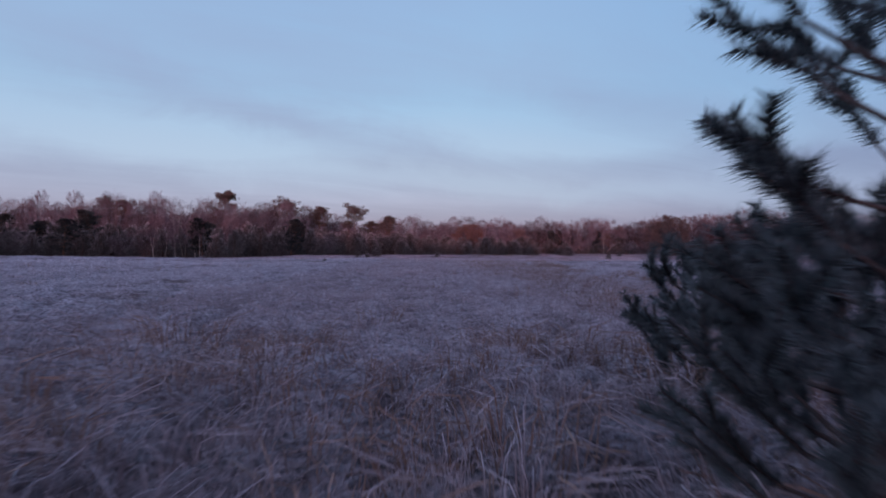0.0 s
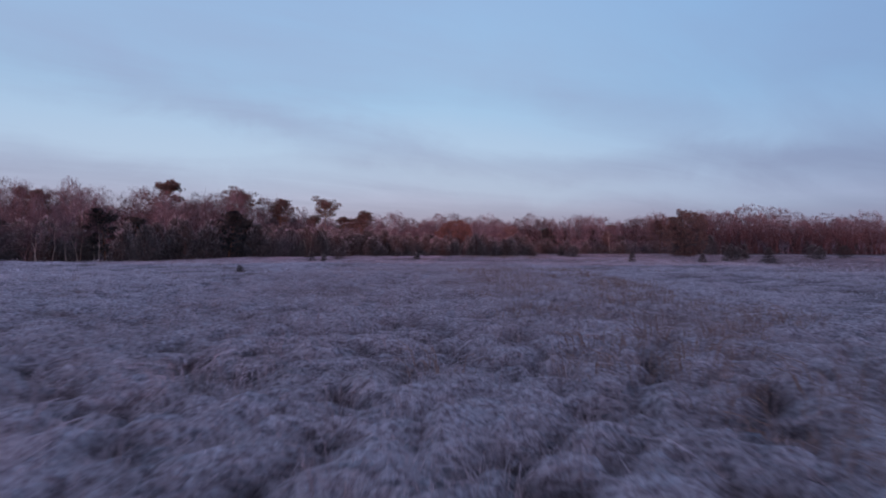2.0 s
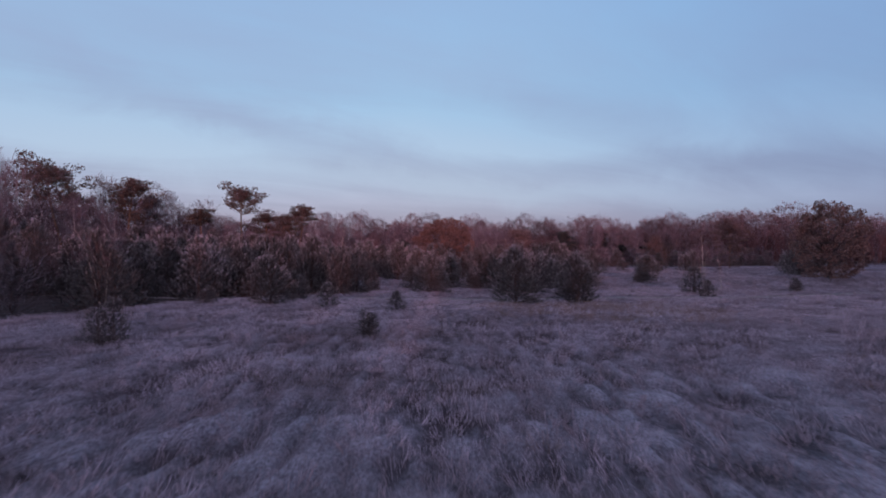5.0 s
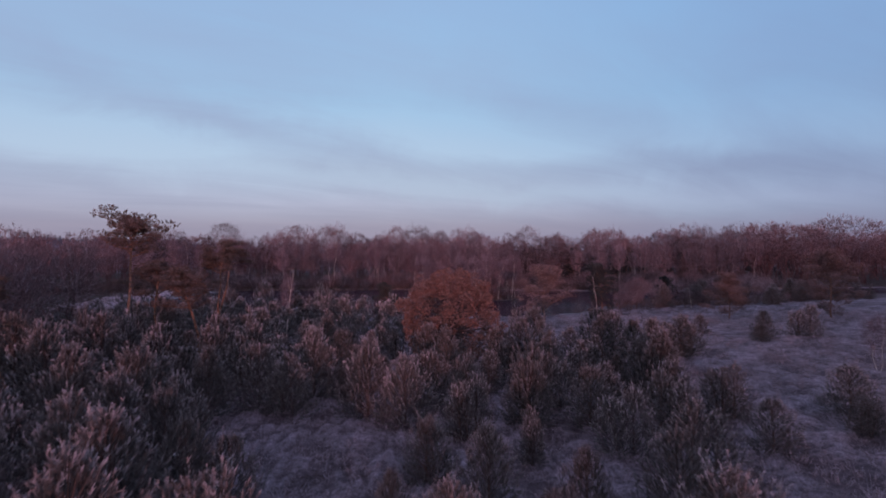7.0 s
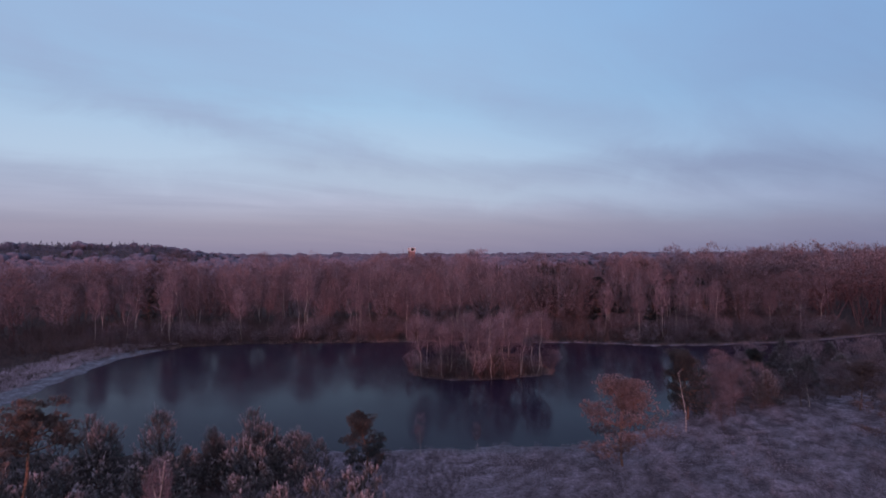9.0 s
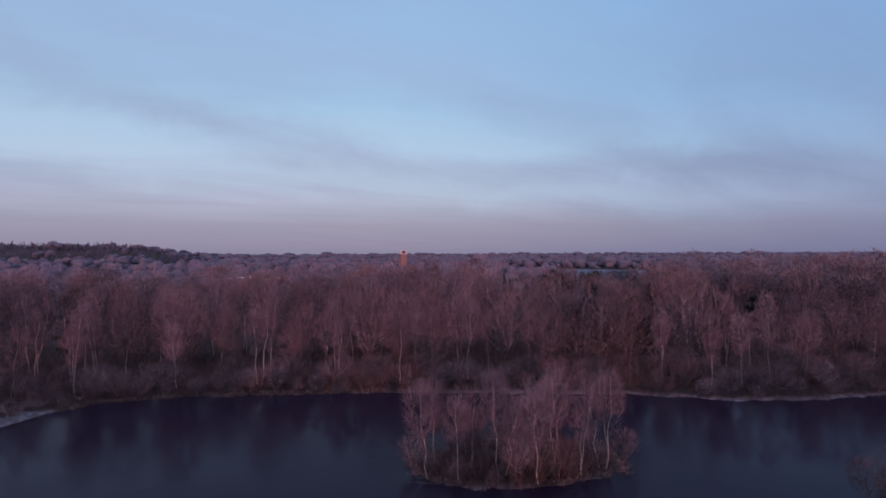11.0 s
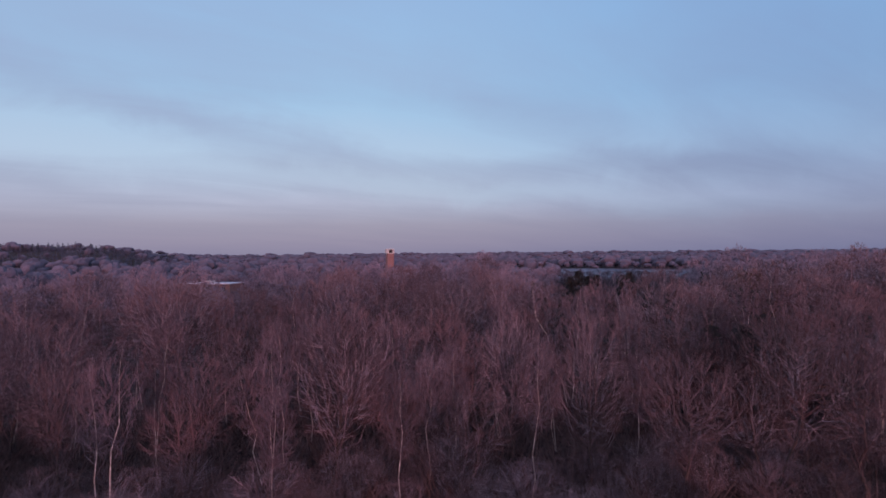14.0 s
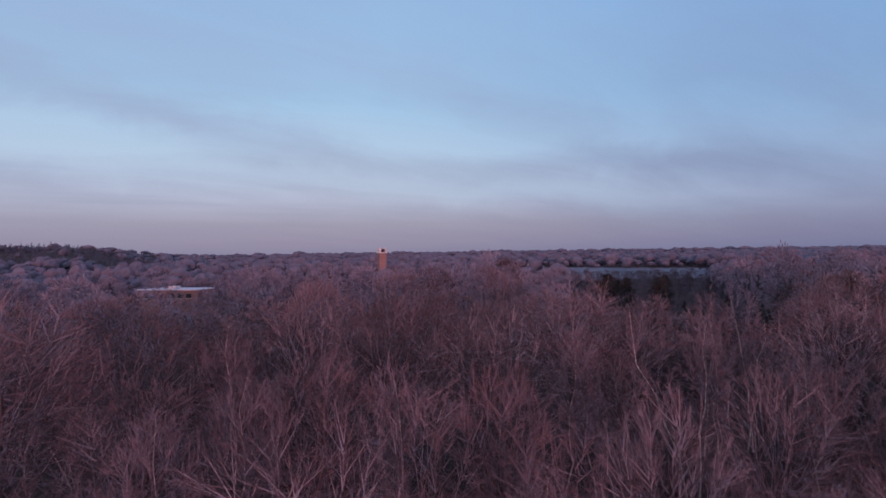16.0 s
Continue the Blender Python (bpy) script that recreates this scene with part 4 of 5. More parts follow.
birches = [thing("birch", "slender birch with a white trunk and rimed twigs", "birch tree", "birches", pair(bare_tree_meshes(100 + k, 15.0, False, BARK_BIRCH, TWIG_BIRCH, 1 + (k % 2)))) for k in range(4)]
birches_close = [thing("birch", "birch with a pale trunk and a fine drooping rimed crown", "birch tree", "birches", pair(bare_tree_meshes(110 + k, 15.0, False, BARK_BIRCH, TWIG_BIRCH, 1 + (k % 2), True))) for k in range(4)]
shrubs = [thing("bare_shrub", "bare brown shrub crowding the lake shore", "shrub", "shore shrubs", pair(bare_tree_meshes(140 + k, 15.0, True, BARK_DARK, TWIG_OAK, 2))) for k in range(3)]
brown = [thing("leafy_oak", "broad oak still full of dry orange-brown leaves", "oak tree", "", pair(leafy_oak_meshes(120 + k))) for k in range(1)]
used = set()


def plant(kinds, k, x, y, h, base_h, turn=None, fat=1.0, sink=0.0):
    """A tree of height h; the first of each kind is the prototype itself."""
    proto = kinds[k % len(kinds)]
    s = h / base_h
    turn = rng.uniform(0, 6.28) if turn is None else turn
    m = Matrix.Translation((x, y, land_at(x, y) - sink)) @ Matrix.Rotation(turn, 4, "Z") @ Matrix.Diagonal((s * fat, s * fat, s, 1))
    if proto.name not in used:
        used.add(proto.name)
        proto.matrix_basis = m
        return proto
    made = copy_thing(proto, m)
    made.matrix_basis = m
    return made


def scatter(x0, x1, y0, y1, gap, seed, keep, tries=None):
    """Places at least gap apart for which keep(x, y) holds."""
    r = np.random.RandomState(seed)
    n = tries or int((x1 - x0) * (y1 - y0) / gap ** 2 * 5)
    px, py = r.uniform(x0, x1, n), r.uniform(y0, y1, n)
    ok = keep(px, py)
    cells, out = {}, []
    for x, y in zip(px[ok], py[ok]):
        c = (int(x // gap), int(y // gap))
        if all((x - a) ** 2 + (y - b) ** 2 >= gap * gap for i in (-1, 0, 1) for j in (-1, 0, 1) for a, b in cells.get((c[0] + i, c[1] + j), ())):
            cells.setdefault(c, []).append((x, y))
            out.append((x, y))
    return out


def dry(x, y, margin=1.5):
    return lake_distance(np.asarray(x, float), np.asarray(y, float)) > margin


# ---- the pine beside the start ----
near_pine = thing("young_pine", "young pine with long blue-green needles beside the take-off place", "pine tree", "", pair(brush_pine_meshes(7, 3.5, 1.22, 0.25)))
near_pine.matrix_basis = pose(1.85, 3.2, land_at(1.85, 3.2) - 0.05, 0, 0, 40)

low_pine = thing("young_pine", "low bushy pine with blue-green needles beside the take-off place", "pine tree", "", pair(brush_pine_meshes(9, 1.25, 0.8, 0.2)))
low_pine.matrix_basis = pose(2.45, 6.3, land_at(2.45, 6.3) - 0.05)

copy_thing(low_pine, pose(1.75, 3.45, land_at(1.75, 3.45) - 0.05, 0, 0, 130))

# ---- trees that stand out: place and height ----
for k, (x, y, h) in enumerate([(-39.4, 149.7, 15.6), (-29.2, 186.1, 17.2), (-62.5, 151.0, 19.0), (-20.5, 190.0, 13.3), (-41.3, 169.2, 13.9), (-34.0, 152.0, 14.2), (-78.0, 140.0, 15.0), (-17.9, 184.6, 12.6), (-90, 150, 16), (-52, 175, 15)]):
    plant(tall, (0, 0, 1, 2, 1, 3, 1, 2, 3, 1)[k], x, y, h, 15.0)
for k, (x, y, h) in enumerate([(28.7, 207.2, 9.6), (78.2, 203.0, 11.2), (61.8, 206.6, 8.2), (71, 222, 7.2)]):
    plant(rust, k, x, y, h, 9.5)
for k, (x, y, h) in enumerate([(2.1, 207.4, 7.2), (44.6, 221.5, 10.2), (66, 236, 7.0)]):
    plant(dense, k, x, y, h, 10.0, fat=(0.95, 1.0, 1.0)[k])
for k, (x, y, h) in enumerate([(-9.6, 210.8, 7.0), (-18.6, 211.0, 7.2), (-12.8, 209.5, 5.4)]):
    plant(young, k + 3, x, y, h, 4.0, fat=(1.0, 0.72, 0.9)[k])
for k, (x, y, h) in enumerate([(-22.0, 176.8, 11.6), (-16.6, 172.8, 10.4), (-26, 160, 10.0)]):
    plant((tall[1], tall[3], tall[2]), k, x, y, h, 15.0, fat=1.35)
brown_oak = brown[0]
brown_oak.matrix_basis = pose(8.3, 173.6, land_at(8.3, 173.6))
other_oak = copy_thing(brown_oak, pose(64.5, 156.5, land_at(64.5, 156.5), 0, 0, 110))
other_oak.scale = (0.95, 0.95, 1.22)

# young pines that stand singly on the heath
singles = [(9.6, 122.4, 4.2), (15.1, 125.1, 3.5), (3.6, 134.8, 3.6), (-3.7, 133.8, 4.9), (-8.9, 120.3, 3.3), (-8.0, 124.2, 2.1), (17.0, 130.2, 3.7), (11.9, 132.3, 4.4), (29.0, 128.4, 1.5), (8.7, 137.6, 2.0),
           (33.7, 151.1, 3.3), (-14.4, 123.9, 1.4), (-14.5, 94.0, 1.3), (-12.5, 105.7, 1.8), (0.2, 116.0, 1.3), (-1.3, 106.3, 1.2), (30.3, 133.2, 2.6), (45.8, 102.4, 2.5), (45.3, 92.8, 2.1), (43.6, 136.4, 1.4), (-4.7, 119.0, 1.6)]
singles_b = [(-12.6, 92.1, 1.2), (24.2, 172.7, 5.0), (34.4, 174.9, 3.5), (50.8, 183.1, 3.3), (58.9, 184.7, 4.0), (47.1, 191.3, 2.5), (25.8, 152.2, 3.6), (23.9, 145.8, 2.9), (20.9, 150.2, 1.5), (48.9, 180.8, 2.6), (33.5, 172.6, 4.2),
             (26.1, 173.5, 4.6), (31.2, 147.7, 2.5), (70.0, 170.0, 5.6), (80.0, 180.0, 6.2), (88.0, 190.0, 6.0), (58.0, 120.0, 2.6), (66.0, 112.0, 2.0), (52, 110, 1.6), (75, 118, 2.4), (-13.6, 64.2, 0.6), (38, 96, 1.3), (30, 100, 1.0), (85, 140, 3.0)]
for k, (x, y, h) in enumerate(singles + singles_b):
    plant(young, k, x, y, 1.1 * h, 4.0, fat=1.2)

# ---- the thicket of young pines ----
def in_thicket(x, y):
    right = np.where(y < 165, 13 + 0.42 * (y - 132), np.maximum(27 - 0.75 * (y - 165), -2))
    clear = (np.hypot((x + 3) / 8.0, (y - 148) / 5.5) > 1) & (np.hypot((x - 8.3) / 6.2, (y - 173.6) / 6.5) > 1) & (np.hypot((x - 2) / 3.5, (y - 167) / 3.5) > 1)
    return (x < right) & clear & dry(x, y, 2.5) & (y > 131.5 + 0.02 * x * x * 0)


def plant_young(k, x, y, lo, hi):
    plant(young if y < 160 else young_far, k + int(rng.randint(3)), x, y, rng.uniform(lo, hi) + max(0, -x - 4) * 0.07, 4.0, fat=rng.uniform(0.85, 1.12))


for k, (x, y) in enumerate(scatter(-32, 30, 132.5, 152, 3.7, 31, lambda x, y: in_thicket(x, y) & (x > -7))):
    plant_young(k, x, y, 2.0, 4.3)
for k, (x, y) in enumerate(scatter(-36, -7, 131.5, 152, 2.9, 34, in_thicket)):
    plant_young(k, x, y, 3.4, 5.6)
thicket_spots = scatter(-46, 30, 153, 213, 3.1, 31, in_thicket)
for k, (x, y) in enumerate(thicket_spots):
    if y < 182 and x > -30:
        plant_young(k, x, y, 2.8, 5.6)


# ---- the wood on the left ----
def in_left(x, y):
    return (y > 90 + 2.1 * np.maximum(x + 34, 0)) & (x < -12) & dry(x, y, 9)


for k, (x, y) in enumerate(scatter(-120, -13, 88, 150, 2.7, 32, lambda x, y: in_left(x, y) & (y < 98 + 2.1 * np.maximum(x + 34, 0)) & (np.abs(x + 44) + np.abs(y - 92) > 5))):
    if k % 13 == 3:
        plant(shrubs, k, x, y, rng.uniform(4.5, 7.0), 15.0, fat=1.5, sink=0.9)
    elif k % 9:
        plant(young_far, k, x, y, rng.uniform(3.6, 6.2), 4.0, fat=1.0)
    else:
        plant(dark, k // 9, x, y, rng.uniform(6.0, 8.5), 13.0, fat=1.4)
left_pines = scatter(-130, -36, 98, 200, 3.9, 44, lambda x, y: in_left(x, y - 9) & ~in_left(x, y - 32))
for k, (x, y) in enumerate(left_pines):
    if k % 6 == 0:
        plant(dark, k // 6, x, y, rng.uniform(7.0, 9.5), 13.0, fat=1.3)
for k, (x, y) in enumerate(scatter(-150, -36, 110, 190, 5.6, 33, lambda x, y: in_left(x, y - 27))):
    plant(birches_close if k % 6 == 0 else oaks if k % 2 else oaks_close, k, x, y, rng.uniform(11.5, 15.5), 15.0)
for k, (x, y) in enumerate([(-44.0, 91.5), (-43.2, 92.5), (-46.0, 92.0), (-47.5, 91.0), (-41.5, 93.0), (-20.5, 120.0), (-40.2, 91.8)]):
    plant(birches, k, x, y, 6.5 + 0.4 * k, 15.0)
plant(birches_close, 0, -11.5, 191.4, 9.6, 15.0, fat=0.8)
plant(birches, 2, 36.4, 138.4, 5.3, 15.0, fat=1.7)

# ---- birches and small trees by the near shore and on the heath ----
for k, (x, y, h) in enumerate([(46.5, 216.5, 4.5), (51, 222, 5.0), (55, 238, 6.0), (58, 232, 5.5), (62, 241, 6.0), (8, 213.0, 5.0), (14.5, 213.5, 3.6), (49.7, 164.9, 6.0), (70, 245, 6.5), (78, 243, 6.0), (85, 247, 6.5), (95, 250, 6.0), (92, 241, 5.5), (104, 252, 6.5), (53, 229, 5.5)]):
    plant(birches_close if k in (5, 6, 7) else (oaks, shrubs)[k % 2], k, x, y, h, 15.0, fat=1.25)
for k, (x, y, h) in enumerate([(60, 226, 5.0), (75, 236, 5.5), (83, 238, 5.0), (-26, 213, 6.5), (-5, 209, 5.0), (89, 232, 5.0), (100, 240, 5.5), (112, 246, 5)]):
    plant(young, k, x, y, h, 4.0)

for k, (x, y) in enumerate(scatter(49, 125, 222, 259, 5.0, 37, lambda x, y: dry(x, y, 1.5) & (y > 216 + 0.30 * (x - 40)))):
    if k % 3 == 0:
        plant(young_far, k, x, y, rng.uniform(3.0, 5.0), 4.0)
    else:
        plant(shrubs if k % 3 == 1 else oaks, k, x, y, rng.uniform(4.0, 6.5), 15.0, fat=1.4)

# ---- the island ----
for k, (x, y) in enumerate(scatter(8, 39, 247, 265, 3.3, 35, lambda x, y: np.hypot((x - ISLE[0]) / (ISLE[2] - 1), (y - ISLE[1]) / (ISLE[3] - 1)) < 1)):
    plant(birches_close, k, x, y, rng.uniform(8.5, 13.5), 15.0, fat=1.35)
plant(young, 1, 25.0, 252.0, 5.2, 4.0)
plant(young, 4, 19.5, 253.0, 4.2, 4.0)


# ---- the wood behind the lake ----
def in_back(x, y):
    return (y > np.where(x > 45, 284, 297)) & dry(x, y, 5.0)


for k, (x, y) in enumerate(scatter(-85, 130, 281, 345, 6.7, 36, in_back)):
    front = y < np.where(x > 66, 292, 306)
    close = y < 328 and -52 < x < 84
    if rng.rand() < (0.55 if front else 0.42):
        plant(birches_close if close else birches, k, x, y, 16.4 + 5.5 * smooth(298, 345, y) + rng.uniform(-3.0, 2.2), 15.0, fat=1.1)
    elif rng.rand() < 0.04 or (x > 62 and rng.rand() < (0.5 if y > 306 and x > 70 else 0.12)):
        plant(dark, k, x, y, rng.uniform(11, 16), 13.0)
    else:
        plant(oaks_close if close else oaks, k, x, y, 16.4 + 6.4 * smooth(298, 345, y) + rng.uniform(-4.5, 3.5), 15.0, fat=rng.uniform(0.9, 1.2))
for k, (x, y) in enumerate(scatter(-70, 125, 278, 318, 3.3, 38, lambda x, y: dry(x, y, 1.2) & (y > np.where(x > 66, 279, 291)) & (y < 306))):
    plant(shrubs, k, x, y, rng.uniform(3.0, 8.0), 15.0, fat=rng.uniform(1.3, 1.8), sink=0.25 * 5)
for k, (x, y) in enumerate(scatter(9, 38, 248, 264, 2.3, 39, lambda x, y: np.hypot((x - ISLE[0]) / (ISLE[2] - 0.6), (y - ISLE[1]) / (ISLE[3] - 0.6)) < 1)):
    plant(shrubs, k, x, y, rng.uniform(2.5, 6.8), 15.0, fat=rng.uniform(1.2, 1.6), sink=0.6)
plant(oaks, 2, 128.9, 324.5, 25.0, 15.0)
for k, (x, y, h) in enumerate([(50.6, 420, 26.0), (46.0, 417, 24.5), (32.6, 420, 25.0)]):
    plant(oaks, k, x, y, h, 15.0, fat=0.75)
for k, (x, y) in enumerate(scatter(54, 124, 224, 259, 5.5, 79, lambda x, y: dry(x, y, 1.0) & (y > 219 + 0.30 * (x - 40)))):
    plant(shrubs, k, x, y, rng.uniform(2.5, 4.8), 15.0, fat=rng.uniform(1.4, 1.9), sink=0.8)
for k, (x, y, h) in enumerate([(96, 458, 17), (101, 462, 19), (107, 470, 16.5), (113, 468, 17), (122, 462, 17), (128, 468, 18), (104, 366, 18), (112, 372, 17), (59, 325, 11.5), (63, 331, 13), (67, 327, 12), (71, 334, 13.5), (64, 337, 12.5), (75, 329, 12), (69, 322, 10.5)]):
    plant(dark, k, x, y, h, 13.0, fat=0.9)
for k, (x, y, h) in enumerate([(130, 391, 20), (121, 380, 17), (96, 352, 15.5)]):
    plant(tall, k, x, y, h, 15.0)
for k, (x, y, h) in enumerate([(6.4, 327.2, 18.5), (53.0, 313.0, 15.5), (22, 318, 16.5)]):
    plant(oaks_close, k * 2, x, y, h, 15.0, fat=1.35)


# ---- joined woods farther back, undergrowth, grass ----
def stuff(name, label, category, pieces, mat):
    verts, faces, n = [], [], 0
    for a, fs, _ in pieces:
        verts.append(a)
        faces += [g + n for g in fs]
        n += len(a)
    return tagged(new(name, mesh_of(name, np.concatenate(verts), faces, mat, rime=np.concatenate([p[2] for p in pieces]))), label, category, kind="stuff")


def bare_template(seed, height=16.0, twigs=330, width=0.30, stroke=0.075, lumps=16):
    r = np.random.RandomState(seed)
    v, f, rime = dome(seed, twigs, 0.36 * height, 0.36 * height, 0.60 * height, stroke * height, width, lumps)
    stems = np.column_stack([r.normal(0, 0.05 * height, (5, 2)), np.full(5, -0.3)])
    fork = np.column_stack([r.normal(0, 0.16 * height, (5, 2)), np.full(5, 0.66 * height)])
    a, fa = tubes(np.column_stack([stems, fork, np.full(5, 0.007 * height), np.full(5, 0.002 * height)]), 3)
    return np.concatenate([a, v]), [fa, f + len(a)], np.concatenate([np.zeros(len(a)), rime])


def tops_template(seed, n=30, wide=5.0, high=12.0, rings=6, around=12):
    """A far crown: a lumpy dome of twigs too fine to tell apart, with a fringe of longer ones."""
    r = np.random.RandomState(seed)
    phi = np.linspace(-0.5, 1.45, rings)
    az = np.arange(around) * 2 * math.pi / around
    d = np.stack([np.cos(phi)[:, None] * np.cos(az), np.cos(phi)[:, None] * np.sin(az), np.sin(phi)[:, None] + 0 * az], -1).reshape(-1, 3)
    lumps = unit(r.normal(size=(9, 3)) + np.array([0, 0, 0.5]))
    swell = 0.74 + 0.30 * np.max(np.exp(-6 * (1 - d @ lumps.T)), axis=1) + r.normal(0, 0.035, len(d))
    shell = d * swell[:, None] * np.array([wide, wide, high * 0.5]) + np.array([0, 0, high * 0.5])
    i = np.arange(rings * around).reshape(rings, around)
    j = np.roll(i, -1, 1)
    quads_ = np.stack([i[:-1], j[:-1], j[1:], i[1:]], -1).reshape(-1, 4)
    # Frost is held back below and between lumps to paint in shade.
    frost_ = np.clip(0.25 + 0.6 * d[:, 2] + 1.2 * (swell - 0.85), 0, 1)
    pick = r.randint(len(d), size=n)
    v, f = spikes(shell[pick] * 0.96, d[pick] + np.array([0, 0, 0.5]), high * r.uniform(0.06, 0.14, n), r.uniform(0.25, 0.6, n), r)
    foot = np.column_stack([r.normal(0, wide * 0.3, (4, 2)), np.full(4, -0.5)])
    low, lf = tubes(np.column_stack([foot, foot + np.array([0, 0, high * 0.5]), np.full(4, 0.22), np.full(4, 0.12)]), 3)
    k = len(shell)
    return np.concatenate([shell, v, low]), [quads_, f + k, lf + k + len(v)], np.concatenate([frost_, np.repeat(frost_[pick], 3), np.zeros(len(low))])


def clump_template(seed, n, high, wide, width, lean=0.6, low=0.1):
    """A low tussock or shrub of upright strokes."""
    r = np.random.RandomState(seed)
    az, rr = r.uniform(0, 6.28, n), wide * np.sqrt(r.rand(n))
    base = np.stack([rr * np.cos(az), rr * np.sin(az), np.full(n, -0.05)], 1)
    way = np.stack([lean * np.cos(az), lean * np.sin(az), np.full(n, 1.0)], 1) + r.normal(0, 0.25, (n, 3))
    v, f = spikes(base, way, high * r.uniform(0.6, 1.2, n), width * r.uniform(0.6, 1.4, n), r)
    return v, [f], np.tile([low, low, 1.0], n)


def blade_template(seed, n, high, wide, width, droop=1.0, wind=(-0.20, 0.05)):
    """A grass tussock whose blades rise, arch over and hang at the tips, combed one way."""
    r = np.random.RandomState(seed)
    az, rr = r.uniform(0, 6.28, n), wide * np.sqrt(r.rand(n))
    out_ = np.stack([np.cos(az), np.sin(az), 0 * az], 1) * r.uniform(0.2, 0.9, (n, 1)) + np.array([*wind, 0])
    h = high * r.uniform(0.5, 1.15, (n, 1))
    up = np.array([0, 0, 1.0])
    p0 = np.stack([rr * np.cos(az), rr * np.sin(az), np.full(n, -0.05)], 1)
    p1 = p0 + out_ * h * 0.38 + up * h * 0.70
    p2 = p1 + out_ * h * 0.62 + up * h * r.uniform(-0.05, 0.22, (n, 1))
    p3 = p2 + out_ * h * 0.50 - up * h * r.uniform(0.0, 0.42, (n, 1)) * droop
    w = sideways(unit(p2 - p0), r) * width * 0.5
    v = np.stack([p0 - w, p0 + w, p1 + w, p1 - w, p2 + w * 0.8, p2 - w * 0.8, p3], 1).reshape(-1, 3)
    o = (np.arange(n) * 7)[:, None]
    return v, [o + np.array([0, 1, 2, 3]), o + np.array([3, 2, 4, 5]), o + np.array([5, 4, 6])], np.tile([0.0, 0.0, 0.55, 0.55, 0.9, 0.9, 1.0], n) * np.repeat(r.uniform(0.65, 1.0, n), 7)


def spread_of(templates, spots, s_lo, s_hi, seed, sink=0.0, size=None):
    """Scatter templates over the spots, on the ground."""
    r = np.random.RandomState(seed)
    spots = np.asarray(spots, float)
    z = land(spots[:, 0], spots[:, 1]) - sink
    pick = r.randint(len(templates), size=len(spots))
    pieces = []
    for k, (v, f, rime) in enumerate(templates):
        at = spots[pick == k]
        if len(at):
            s = r.uniform(s_lo, s_hi, (len(at), 1)) * (1.0 if size is None else size(at[:, 0], at[:, 1])[:, None]) * np.stack([r.uniform(0.85, 1.15, len(at)), r.uniform(0.85, 1.15, len(at)), r.uniform(0.85, 1.15, len(at))], 1)
            pieces.append((*repeated(v, f, np.column_stack([at, z[pick == k]]), r.uniform(0, 6.28, len(at)), s), np.tile(rime, len(at))))
    return pieces


def sight(x, y):
    """The low open strip in front of the far field."""
    k = (x - 7) / np.maximum(y - 255, 1)
    return (k > 0.40) & (k < 0.70) & (np.hypot(x - 7, y - 255) > 180) & (y < 900)


def stand(x, y):
    """Trees of an age stand together: groups of tall ones, with low growth between them and in the sight of the far field."""
    k = (x - 7) / np.maximum(y - 255, 1)
    low = smooth(0.32, 0.40, k) * smooth(0.76, 0.68, k) * smooth(335, 350, y)
    return (0.94 + 0.30 * wave(x, y, 52, 34) * smooth(345, 400, y)) * (1 - 0.26 * low) * (1 + 0.16 * smooth(105, 150, x))


woods_mid = np.array(scatter(-260, 420, 262, 600, 9.8, 41, lambda x, y: ((y > 345) | (x < -85) | (x > 130)) & dry(x, y, 3) & ~sight(x, y) & (np.abs(x + 60) + np.abs(y - 530) > 42) & (np.abs(x + 50) + np.abs(y - 496) > 26) & (np.abs(x - 0.13 * (y - 283)) < 40 + 1.35 * (y - 170))))
near_part, right_part, deep_part = [woods_mid[m] for m in ((woods_mid[:, 1] < 415) & (woods_mid[:, 0] <= 85), (woods_mid[:, 1] < 415) & (woods_mid[:, 0] > 85), woods_mid[:, 1] >= 415)]
crowns = [bare_template(200 + k, 16.0, 420, 0.25, 0.07, 20) for k in range(5)]
fuller = [bare_template(210 + k, 16.0, 1000, 0.12, 0.065, 26) for k in range(5)]
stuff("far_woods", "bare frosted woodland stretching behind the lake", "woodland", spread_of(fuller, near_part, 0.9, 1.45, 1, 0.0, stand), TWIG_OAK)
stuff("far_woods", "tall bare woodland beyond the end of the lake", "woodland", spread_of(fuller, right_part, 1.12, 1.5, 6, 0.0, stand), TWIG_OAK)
stuff("far_woods", "pale frosted woodland farther off, haze painted into its colour", "woodland", spread_of(crowns, deep_part, 0.8, 1.25, 7, 0.0, stand), TWIG_MID)


low_spots = np.array(scatter(60, 460, 410, 760, 7.5, 53, lambda x, y: sight(x, y) & ~((np.abs(y - 860 + 0.25 * (x - 280)) < 132) & (np.abs(x - 330) < 132))))
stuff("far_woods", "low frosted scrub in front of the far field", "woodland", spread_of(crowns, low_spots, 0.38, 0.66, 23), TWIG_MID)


def on_hill(x, y):
    return (np.hypot(x, y) > 1120) & (-x / np.maximum(y, 1) > 0.235)


def open_field(x, y):
    return (np.abs(y - 860 + 0.25 * (x - 280)) < 135) & (np.abs(x - 330) < 150)


far_spots = []
for lo, hi, gap in ((600, 900, 13), (900, 1600, 17), (1600, 2900, 36)):
    far_spots += scatter(-0.95 * hi, 1.15 * hi, lo, hi, gap, 43, lambda x, y: ~open_field(x, y) & ~sight(x, y) & ~(on_hill(x, y) & (wave(x, y, 190, 35) > -0.35)) & (x > -0.64 * y) & (x < 1.1 * y) & (wave(x, y, 300, 12) > -0.75))
far_spots = np.array(far_spots)
dist = np.hypot(far_spots[:, 0], far_spots[:, 1])
